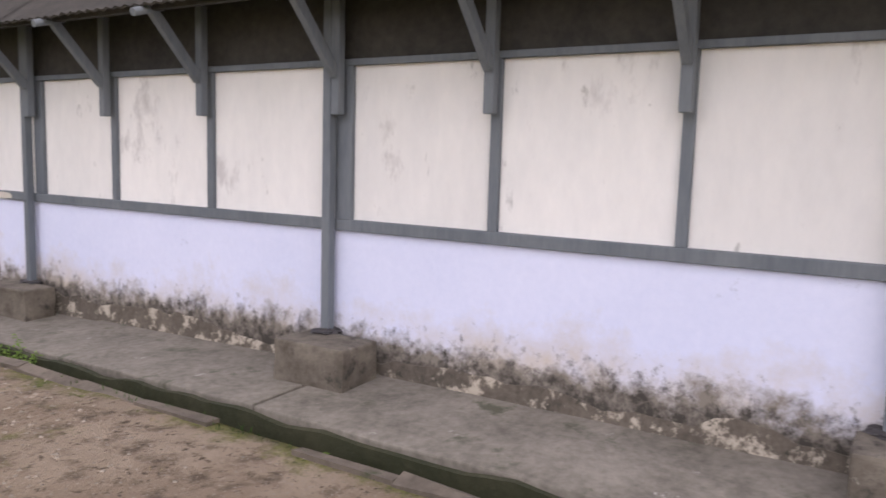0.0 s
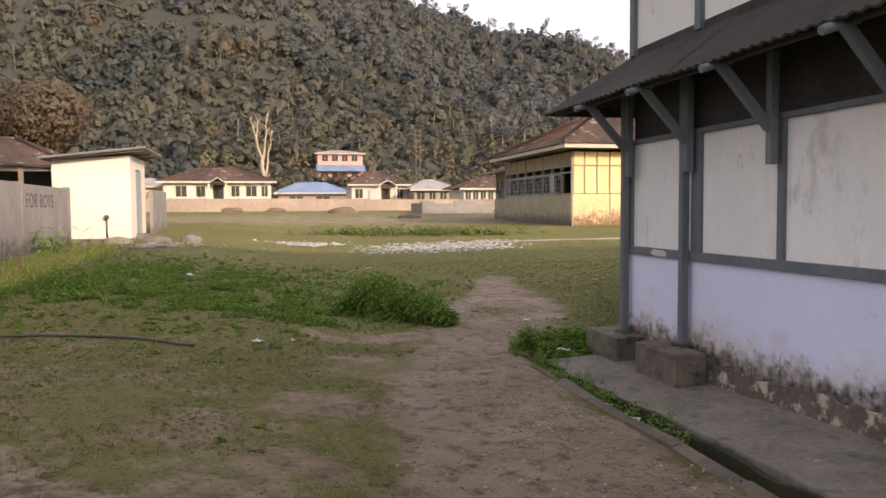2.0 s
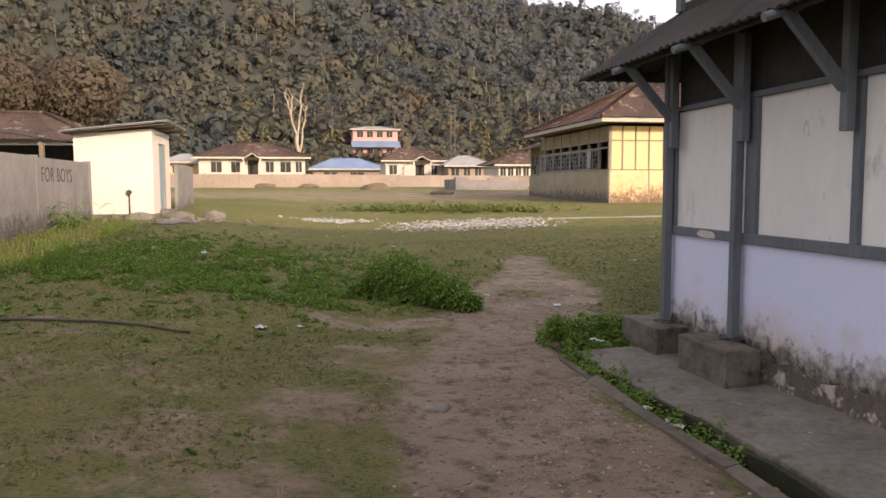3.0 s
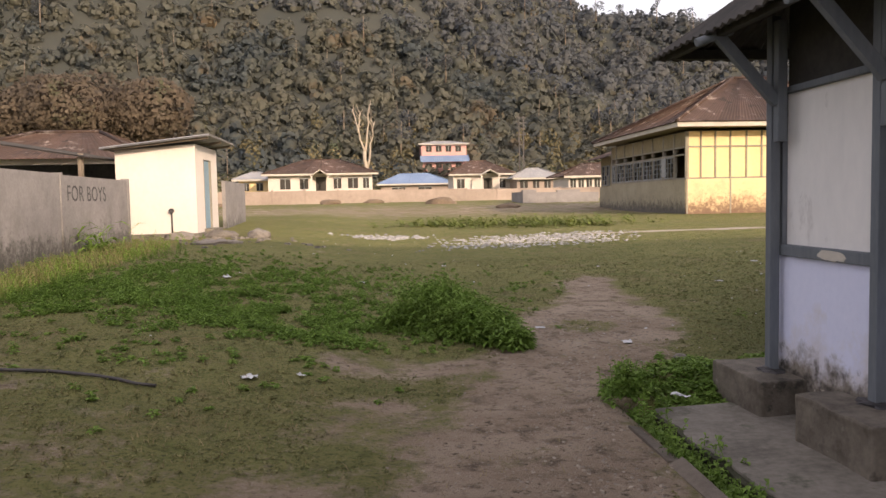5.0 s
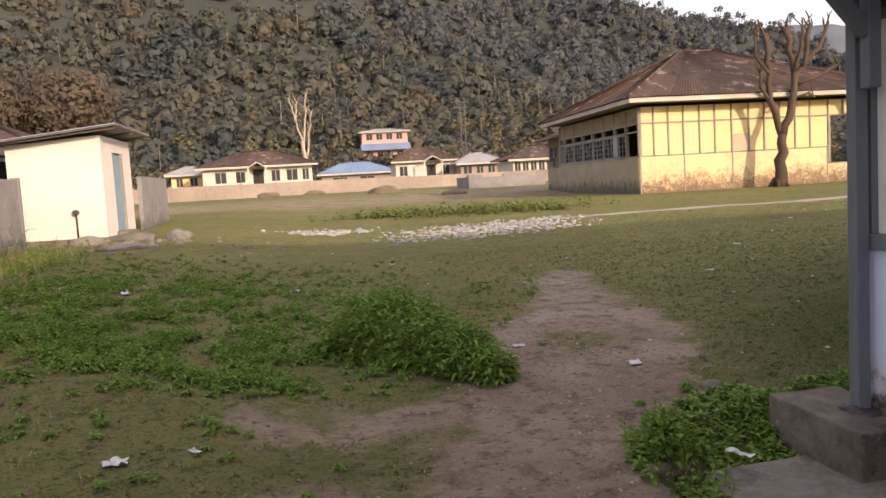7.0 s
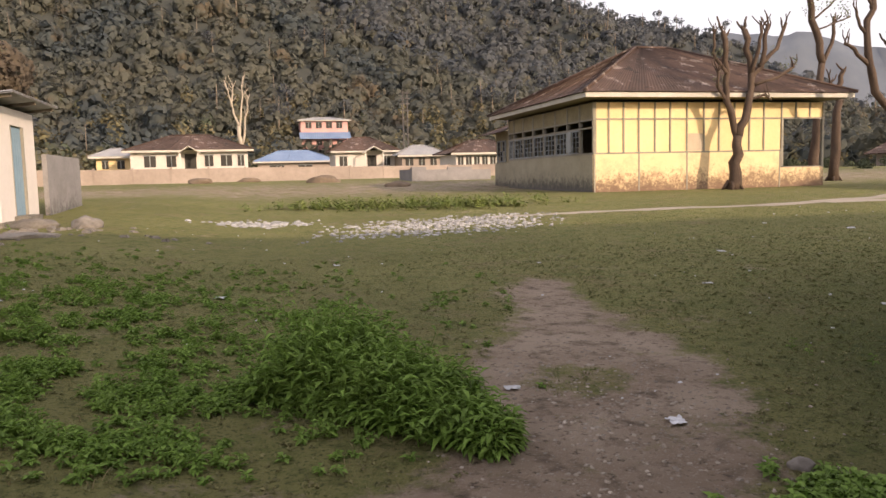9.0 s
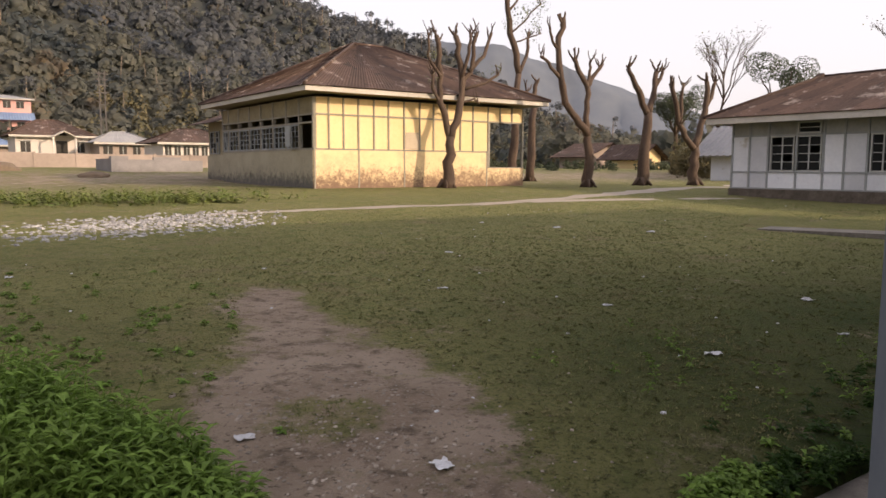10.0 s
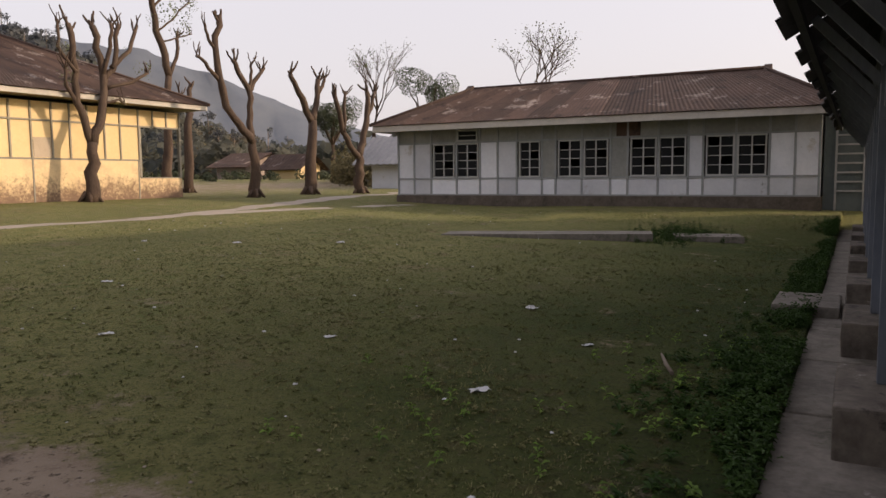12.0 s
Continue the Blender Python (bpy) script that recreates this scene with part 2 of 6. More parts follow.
def ground_material():
    """Lawn worn to bare earth; the mesh's 'bare' value says where feet have worn it."""
    m = bpy.data.materials.new("worn_lawn")
    m.use_nodes = True
    n, l = m.node_tree.nodes, m.node_tree.links
    shader = n["Principled BSDF"]
    geo = n.new("ShaderNodeNewGeometry")

    def noise_at(scale, detail=8, rough=0.65):
        tex = n.new("ShaderNodeTexNoise")
        tex.inputs["Scale"].default_value, tex.inputs["Detail"].default_value, tex.inputs["Roughness"].default_value = scale, detail, rough
        l.new(geo.outputs["Position"], tex.inputs["Vector"])
        return tex.outputs[0]

    def blend(fac, a, b):
        mix = n.new("ShaderNodeMix")
        mix.data_type = "RGBA"
        for slot, v in ((6, a), (7, b)):
            if isinstance(v, tuple):
                mix.inputs[slot].default_value = (*v, 1)
            else:
                l.new(v, mix.inputs[slot])
        l.new(fac, mix.inputs[0])
        return mix.outputs[2]

    def cut(v, lo, hi):
        r = n.new("ShaderNodeMapRange")
        r.inputs[1].default_value, r.inputs[2].default_value = lo, hi
        l.new(v, r.inputs[0])
        return r.outputs[0]

    yard_shade = n.new("ShaderNodeAttribute")
    yard_shade.attribute_name = "yard_shade"
    green = blend(cut(noise_at(0.25), 0.4, 0.62), (0.165, 0.160, 0.061), (0.208, 0.200, 0.077))
    green = blend(cut(noise_at(0.9, 10, 0.75), 0.54, 0.68), green, (0.205, 0.160, 0.088))
    green = blend(cut(noise_at(2.3, 10, 0.75), 0.52, 0.66), green, (0.118, 0.138, 0.042))
    green = blend(cut(noise_at(6.5), 0.52, 0.68), green, (0.105, 0.114, 0.038))
    green = blend(cut(noise_at(33), 0.52, 0.66), green, (0.050, 0.060, 0.020))
    green = blend(cut(noise_at(52), 0.61, 0.68), green, (0.22, 0.19, 0.11))
    # damp is the lawn green with the long building's shade painted in
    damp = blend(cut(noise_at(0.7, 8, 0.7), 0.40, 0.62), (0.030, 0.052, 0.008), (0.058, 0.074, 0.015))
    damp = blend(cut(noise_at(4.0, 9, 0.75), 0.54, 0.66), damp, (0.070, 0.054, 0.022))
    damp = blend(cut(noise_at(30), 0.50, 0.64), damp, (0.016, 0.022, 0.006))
    green = blend(yard_shade.outputs["Fac"], green, damp)
    earth = blend(cut(noise_at(1.1), 0.35, 0.65), (0.250, 0.190, 0.138), (0.375, 0.298, 0.228))
    earth = blend(cut(noise_at(5.0), 0.50, 0.66), earth, (0.135, 0.102, 0.074))
    earth = blend(cut(noise_at(48), 0.56, 0.66), earth, (0.36, 0.305, 0.255))
    earth = blend(cut(noise_at(19), 0.57, 0.66), earth, (0.10, 0.077, 0.055))
    earth = blend(cut(noise_at(2.2, 10, 0.8), 0.62, 0.70), earth, (0.105, 0.108, 0.042))
    bare = n.new("ShaderNodeAttribute")
    bare.attribute_name = "bare"
    total = n.new("ShaderNodeMath")
    total.operation = "ADD"
    ragged = n.new("ShaderNodeMath")
    ragged.operation = "MULTIPLY_ADD"
    l.new(noise_at(1.2, 12, 0.82), ragged.inputs[0])
    ragged.inputs[1].default_value, ragged.inputs[2].default_value = 4.0, -2.0
    l.new(bare.outputs["Fac"], total.inputs[0])
    l.new(ragged.outputs[0], total.inputs[1])
    l.new(blend(cut(total.outputs[0], 0.30, 0.75), green, earth), shader.inputs["Base Color"])
    shader.inputs["Roughness"].default_value = 0.95
    shader.inputs["Specular IOR Level"].default_value = 0.15
    b_node = n.new("ShaderNodeBump")
    b_node.inputs["Strength"].default_value, b_node.inputs["Distance"].default_value = 1.0, 0.05
    l.new(noise_at(22, 10, 0.75), b_node.inputs["Height"])
    l.new(b_node.outputs[0], shader.inputs["Normal"])
    return m


GROUND = ground_material()
GLASS = bpy.data.materials.new("dusty_glass")
GLASS.use_nodes = True
GLASS.node_tree.nodes["Principled BSDF"].inputs["Base Color"].default_value = (0.018, 0.019, 0.02, 1)
GLASS.node_tree.nodes["Principled BSDF"].inputs["Roughness"].default_value = 0.45
GLASS.node_tree.nodes["Principled BSDF"].inputs["Specular IOR Level"].default_value = 0.04


# ---- builders ----
def smooth(a):
    a = min(1.0, max(0.0, a))
    return a * a * (3 - 2 * a)


def part(name, bm, material, parent, label=""):
    """One mesh object under a thing or a part, or at top level where parent is None."""
    me = bpy.data.meshes.new(name)
    bm.to_mesh(me)
    bm.free()
    me.materials.append(material)
    ob = new(name, me)
    ob.parent = parent
    if parent is not None:
        ob.matrix_parent_inverse = Matrix.Translation(-parent.location)
    return tagged(ob, label)


def raw(name, verts, faces, material, parent=None, flat=True):
    me = bpy.data.meshes.new(name)
    me.from_pydata(verts, [], faces)
    me.materials.append(material)
    ob = new(name, me)
    ob.parent = parent
    if parent is not None:
        ob.matrix_parent_inverse = Matrix.Translation(-parent.location)
    return ob


def thing(name, at, label, category, group="", kind=""):
    ob = new(name)
    ob.location = at
    ob.empty_display_size = 0.2
    return tagged(ob, label, category, group, kind)


def box(bm, x0, x1, y0, y1, z0, z1, bevel=0.0):
    vs = [bm.verts.new((x, y, z)) for z in (z0, z1) for x, y in ((x0, y0), (x1, y0), (x1, y1), (x0, y1))]
    fs = [bm.faces.new([vs[i] for i in f]) for f in ((3, 2, 1, 0), (4, 5, 6, 7), (0, 1, 5, 4), (1, 2, 6, 5), (2, 3, 7, 6), (3, 0, 4, 7))]
    if bevel:
        edges = list({e for f in fs for e in f.edges})
        bmesh.ops.bevel(bm, geom=edges, offset=bevel, segments=2, affect="EDGES", profile=0.6)
    return vs


def boxed(name, dims, material, parent, label="", bevel=0.0):
    bm = bmesh.new()
    box(bm, *dims, bevel=bevel)
    return part(name, bm, material, parent, label)


def beam(bm, a, b, w, h):
    """A square bar from a to b."""
    a, b = Vector(a), Vector(b)
    d = (b - a).normalized()
    side = d.cross(Vector((0, 0, 1)))
    side = side.normalized() if side.length > 0.01 else Vector((1, 0, 0))
    up = side.cross(d)
    vs = [bm.verts.new(p + side * w / 2 * sx + up * h / 2 * sy) for p in (a, b) for sx, sy in ((-1, -1), (1, -1), (1, 1), (-1, 1))]
    for f in ((3, 2, 1, 0), (4, 5, 6, 7), (0, 1, 5, 4), (1, 2, 6, 5), (2, 3, 7, 6), (3, 0, 4, 7)):
        bm.faces.new([vs[i] for i in f])


def tube(bm, pts, radii, sides=8, wobble=0.0):
    rings = []
    for i, p in enumerate(pts):
        p = Vector(p)
        d = Vector(pts[min(i + 1, len(pts) - 1)]) - Vector(pts[max(i - 1, 0)])
        d.normalize()
        u = d.orthogonal().normalized()
        v = d.cross(u)
        if rings:
            u = (old - d * old.dot(d)).normalized()
            v = d.cross(u)
        old = u
        rings.append([bm.verts.new(p + (u * math.cos(2 * math.pi * k / sides) + v * math.sin(2 * math.pi * k / sides)) * radii[i] * (1 + random.uniform(-wobble, wobble))) for k in range(sides)])
    for r, s in zip(rings, rings[1:]):
        for k in range(sides):
            bm.faces.new((r[k], r[(k + 1) % sides], s[(k + 1) % sides], s[k])).smooth = True
    bm.faces.new(rings[0][::-1])
    bm.faces.new(rings[-1])


def limb(bm, pts, r0, r1, sides=8):
    """A crooked, tapered branch through pts, with a few points set between them."""
    fine = []
    for a, b in zip(pts, pts[1:]):
        a, b = Vector(a), Vector(b)
        for k in range(3):
            w = a.lerp(b, k / 3)
            if k:
                w += Vector((random.gauss(0, 1), random.gauss(0, 1), random.gauss(0, 0.4))) * (b - a).length * 0.035
            fine.append(w)
    fine.append(Vector(pts[-1]))
    radii = [r0 + (r1 - r0) * i / (len(fine) - 1) for i in range(len(fine))]
    tube(bm, fine, radii, sides, 0.12)


def corrugated(bm, p00, p10, p11, p01, pitch=0.09, amp=0.012, edge=0.02):
    """A sheet of corrugated tin over the corners p00-p10 (eave) and p01-p11 (ridge), waves across the eave."""
    p00, p10, p11, p01 = map(Vector, (p00, p10, p11, p01))
    width = max((p10 - p00).length, (p11 - p01).length)
    steps = max(2, int(width / pitch * 2))
    up = (p10 - p00).cross(p01 - p00)
    if up.length < 1e-6:
        up = (p10 - p00).cross(p11 - p00)
    up.normalize()
    if up.z < 0:
        up = -up
    rows = []
    for base in (0, -edge):
        for a, b in ((p00, p10), (p01, p11)):
            rows.append([bm.verts.new(a.lerp(b, i / steps) + up * (base + (amp if i % 2 else -amp))) for i in range(steps + 1)])
    lo, hi, lo2, hi2 = rows
    for i in range(steps):
        bm.faces.new((lo[i], lo[i + 1], hi[i + 1], hi[i]))
        bm.faces.new((lo2[i + 1], lo2[i], hi2[i], hi2[i + 1]))
        bm.faces.new((lo2[i], lo2[i + 1], lo[i + 1], lo[i]))


def hip_sheets(parent, x0, x1, y0, y1, ze, rx0, rx1, ry0, ry1, zr, material, sheet=0.9, name="roof_sheet", pitch=0.12):
    """A hipped roof as tin sheets: eave rectangle at ze, ridge from (rx0, ry0) to (rx1, ry1) at zr."""
    def face(a, b, d, c):
        a, b, c, d = map(Vector, (a, b, c, d))
        count = max(1, round((b - a).length / sheet))
        for i in range(count):
            u, v = i / count, (i + 1) / count
            lift = Vector((0, 0, 0.006 * (i % 2) + random.uniform(0, 0.01)))
            bm = bmesh.new()
            corrugated(bm, a.lerp(b, u) + lift, a.lerp(b, v) + lift, c.lerp(d, v) + lift, c.lerp(d, u) + lift, pitch)
            part(name, bm, material, parent)
    face((x0, y0, ze), (x1, y0, ze), (rx1, ry0, zr), (rx0, ry0, zr))
    face((x1, y1, ze), (x0, y1, ze), (rx0, ry1, zr), (rx1, ry1, zr))
    face((x0, y1, ze), (x0, y0, ze), (rx0, ry0, zr), (rx0, ry1, zr))
    face((x1, y0, ze), (x1, y1, ze), (rx1, ry1, zr), (rx1, ry0, zr))
    bm = bmesh.new()
    for a, b in (((x0, y0, ze), (rx0, ry0, zr)), ((x1, y0, ze), (rx1, ry0, zr)), ((x0, y1, ze), (rx0, ry1, zr)), ((x1, y1, ze), (rx1, ry1, zr)), ((rx0 - 0.05, ry0, zr), (rx1 + 0.05, ry1, zr))):
        tube(bm, [Vector(a) + Vector((0, 0, 0.03)), Vector(b) + Vector((0, 0, 0.03))], [0.07, 0.07], 6)
    part("ridge_cap", bm, material, parent)


# ---- ground ----
WORN = [(2.2, -3.0, 1.0), (2.3, 2.0, 0.85), (2.4, 5.0, 0.68), (2.55, 7.5, 0.55), (2.85, 9.0, 0.40), (3.30, 10.1, 0.36), (3.85, 11.2, 0.52), (4.28, 12.2, 0.66), (4.62, 13.1, 0.48), (4.88, 14.0, 0.24), (5.1, 15.0, 0.08), (5.3, 16.0, 0.0)]


def height(x, y):
    z = 0.02 + 0.8 * smooth((y - 6) / 30) + 0.30 * smooth((2.2 - x) / 3.5) * smooth((60 - y) / 30)
    z += 0.38 * smooth((x - 20) / 7) * smooth((24 - y) / 12)
    z += 0.72 * smooth((y - 36) / 36)
    z += 0.03 * noise.noise((x * 0.5, y * 0.5, 0)) + 0.012 * noise.noise((x * 2.3, y * 2.3, 3))
    # soft bank where the left lawn rises from the path
    z += 0.05 * smooth((1.9 - x) / 0.8) * smooth((y - 9) / 2) * smooth((20 - y) / 5)
    if 3.50 < x < 3.86 and y < 9.3:
        z = -0.26
    elif 3.86 <= x < 5.4 and y < 9.85:
        z = min(z, -0.16 + 0.16 * smooth((y - 9.34) / 0.5))
    elif y < 9.98 and 5.4 <= x < 26:
        z = min(z, -0.10)
    return z


def bareness(x, y):
    best = 0.0
    for (ax, ay, aw), (bx_, by_, bw) in zip(WORN, WORN[1:]):
        dx, dy = bx_ - ax, by_ - ay
        k = min(1, max(0, ((x - ax) * dx + (y - ay) * dy) / (dx * dx + dy * dy)))
        w = aw + (bw - aw) * k
        d = math.hypot(x - ax - k * dx, y - ay - k * dy)
        best = max(best, smooth(0.92 - (d - w) / 0.70))
    island = ((x - 4.12) / 0.44) ** 2 + ((y - 12.2) / 0.36) ** 2
    best *= 1 - 0.8 * smooth(1.5 - island)
    worn = 0.46 * smooth((10.5 - y) / 4.5) * smooth((4.4 - abs(x - 0.2)) / 2.5)
    for px, py, rx, ry, k in ((1.15, 7.4, 0.9, 0.9, 0.62), (1.7, 8.9, 1.0, 0.8, 0.60), (2.0, 10.5, 1.5, 0.55, 0.66), (1.0, 5.6, 0.9, 1.2, 0.58), (-1.5, 9.6, 1.4, 0.7, 0.42)):
        worn = max(worn, k * smooth(1.25 - math.hypot((x - px) / rx, (y - py) / ry)))
    best = max(best, worn)
    best = max(best, 0.52 * smooth(1 - abs(y - 48) / 18) + 0.14 * smooth((y - 20) / 20))
    return best


def yard_shade_at(x, y):
    """How strongly the long building's shade is painted into the yard grass."""
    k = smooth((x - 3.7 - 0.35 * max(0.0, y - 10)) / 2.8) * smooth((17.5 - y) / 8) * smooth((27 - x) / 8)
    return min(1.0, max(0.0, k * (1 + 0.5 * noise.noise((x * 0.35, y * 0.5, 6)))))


def ticks(lo, hi, step, far, extra=()):
    out = list(np.arange(lo, hi + 1e-6, step)) + list(extra)
    for sign, start in ((-1, lo), (1, hi)):
        v, s = start, step
        while abs(v) < far:
            s *= 1.22
            v += sign * s
            out.append(v)
    return sorted(set(round(float(v), 4) for v in out))


def build_ground():
    xs = ticks(-5.0, 10.0, 0.12, 2500, (3.499, 3.501, 3.859, 3.861))
    ys = ticks(-2.0, 24.0, 0.14, 2500, (9.299, 9.301, 9.379, 9.381, 9.979, 9.981))
    verts = [(x, y, height(x, y)) for y in ys for x in xs]
    nx = len(xs)
    faces = [(j * nx + i, j * nx + i + 1, (j + 1) * nx + i + 1, (j + 1) * nx + i) for j in range(len(ys) - 1) for i in range(nx - 1)]
    ob = raw("ground", verts, faces, GROUND)
    bare = ob.data.attributes.new("bare", "FLOAT", "POINT")
    bare.data.foreach_set("value", [bareness(v[0], v[1]) for v in verts])
    yard_shade = ob.data.attributes.new("yard_shade", "FLOAT", "POINT")
    yard_shade.data.foreach_set("value", [yard_shade_at(v[0], v[1]) for v in verts])
    ob.data.shade_smooth()
    return tagged(ob, "uneven worn lawn with bare trodden earth path", "ground", kind="structure")


build_ground()


# ---- hill ----
def ridge(x):
    return max(12.0, 108 - 0.145 * x - 0.4 * max(0.0, x - 235) + 0.3 * max(0.0, 100 - x) * smooth((140 - x) / 60))


def hill_height(x, y):
    lift = smooth((y - 150 - 0.05 * max(0, x)) / 260)
    z = 1.2 + ridge(x) * lift + 17 * lift * noise.noise((x * 0.016, y * 0.009, 1)) + 7 * lift * noise.noise((x * 0.045, y * 0.02, 5)) + 1.6 * lift * noise.noise((x * 0.16, y * 0.16, 2))
    return z


def build_hill():
    xs, ys = list(np.arange(-420, 900, 5.0)), list(np.arange(112, 520, 4.0))
    verts = [(x, y, hill_height(x, y) - (3 if y < 119 else 0)) for y in ys for x in xs]
    nx = len(xs)
    faces = [(j * nx + i, j * nx + i + 1, (j + 1) * nx + i + 1, (j + 1) * nx + i) for j in range(len(ys) - 1) for i in range(nx - 1)]
    ob = raw("hill", verts, faces, HILL_SOIL)
    ob.data.shade_smooth()
    tagged(ob, "steep wooded hillside beyond the settlement", "hill", kind="structure")


build_hill()


DRAIN_MOSS = surface("drain_moss", (0.022, 0.027, 0.012), (0.052, 0.050, 0.028), fine=20, coarse=3, bump=0.8, depth=0.02)


def leaf_cloud(name, centres, sizes, per, leaf, material, label, category, seed, tall=1.0, rise=0.25, stray=0.22, closed=False):
    """Crowns of many leaf clumps: per crown, bent leaf pairs scattered over lumpy shells."""
    rng = np.random.default_rng(seed)
    centres, sizes = np.asarray(centres, float), np.asarray(sizes, float)
    count = len(centres)
    way = rng.normal(size=(count, per, 3))
    way /= np.linalg.norm(way, axis=2, keepdims=True)
    lobes = rng.normal(size=(count, 6, 3))
    lobes /= np.linalg.norm(lobes, axis=2, keepdims=True)
    bulge = np.max(np.einsum("cpk,clk->cpl", way, lobes), axis=2)
    reach = (0.55 + 0.45 * np.clip(bulge, 0, 1) ** 3) * rng.uniform(0.72, 1.05, (count, per))
    if closed:
        reach = (0.72 + 0.28 * np.clip(bulge, 0, 1) ** 3) * rng.uniform(0.94, 1.05, (count, per))
    at = way * reach[..., None] * sizes[:, None, None] * np.array((1, 1, tall)) + centres[:, None, :]
    size = sizes[:, None] * leaf * rng.uniform(0.6, 1.4, (count, per))
    u = rng.normal(size=(count, per, 3))
    if closed:
        u = np.cross(u, way) + rng.normal(scale=0.14, size=way.shape)
    u /= np.linalg.norm(u, axis=2, keepdims=True)
    v = np.cross(u, way + rng.normal(scale=0.4, size=way.shape))
    v /= np.linalg.norm(v, axis=2, keepdims=True) + 1e-9
    v *= np.where(np.sum(np.cross(u, v) * way, axis=2, keepdims=True) > 0, -1.0, 1.0)
    corners = np.stack([at - u * size[..., None], at + v * size[..., None] * 0.7, at + u * size[..., None], at - v * size[..., None] * 0.7 + way * size[..., None] * 0.3], axis=2)
    verts = corners.reshape(-1, 3)
    k = np.arange(len(verts) // 4)[:, None] * 4
    faces = np.concatenate([k + np.array((0, 1, 2)), k + np.array((0, 2, 3))])
    me = bpy.data.meshes.new(name)
    me.vertices.add(len(verts))
    me.vertices.foreach_set("co", verts.astype(np.float32).ravel())
    me.loops.add(faces.size)
    me.loops.foreach_set("vertex_index", faces.astype(np.int32).ravel())
    me.polygons.add(len(faces))
    me.polygons.foreach_set("loop_start", np.arange(0, faces.size, 3, dtype=np.int32))
    me.update(calc_edges=True)
    # crowns shade as rounded masses: each clump takes its crown's outward normal
    out = np.repeat(way + np.array((0, 0, rise)) + rng.normal(scale=stray, size=way.shape), 4, axis=1).reshape(-1, 3)
    out /= np.linalg.norm(out, axis=1, keepdims=True)
    me.attributes.new("custom_normal", "FLOAT_VECTOR", "POINT").data.foreach_set("vector", out.astype(np.float32).ravel())
    me.materials.append(material)
    ob = new(name, me)
    if label:
        tagged(ob, label, category, kind="stuff")
    return ob


def crown_cores(name, crowns, material, label, category, seed):
    """The closed inner mass of each crown: a lumpy many-sided body, no two alike."""
    bm = bmesh.new()
    bmesh.ops.create_icosphere(bm, subdivisions=1, radius=1)
    bm.verts.ensure_lookup_table()
    unit = np.array([v.co[:] for v in bm.verts])
    tris = np.array([[v.index for v in f.verts] for f in bm.faces])
    bm.free()
    rng = np.random.default_rng(seed)
    crowns = np.asarray(crowns, float)
    count = len(crowns)
    lobes = rng.normal(size=(count, 7, 3))
    lobes /= np.linalg.norm(lobes, axis=2, keepdims=True)
    bulge = np.max(np.einsum("pk,clk->cpl", unit, lobes), axis=2)
    reach = (0.50 + 0.22 * np.clip(bulge, 0, 1) ** 4) * rng.uniform(0.85, 1.15, bulge.shape)
    pts = unit[None] * reach[..., None] * crowns[:, None, 3:4] * np.array((1, 1, 1.15)) + crowns[:, None, :3]
    faces = (tris[None] + np.arange(count)[:, None, None] * len(unit)).reshape(-1, 3)
    me = bpy.data.meshes.new(name)
    me.vertices.add(count * len(unit))
    me.vertices.foreach_set("co", pts.astype(np.float32).ravel())
    me.loops.add(faces.size)
    me.loops.foreach_set("vertex_index", faces.astype(np.int32).ravel())
    me.polygons.add(len(faces))
    me.polygons.foreach_set("loop_start", np.arange(0, faces.size, 3, dtype=np.int32))
    me.update(calc_edges=True)
    me.shade_smooth()
    me.materials.append(material)
    tagged(new(name, me), label, category, kind="stuff")


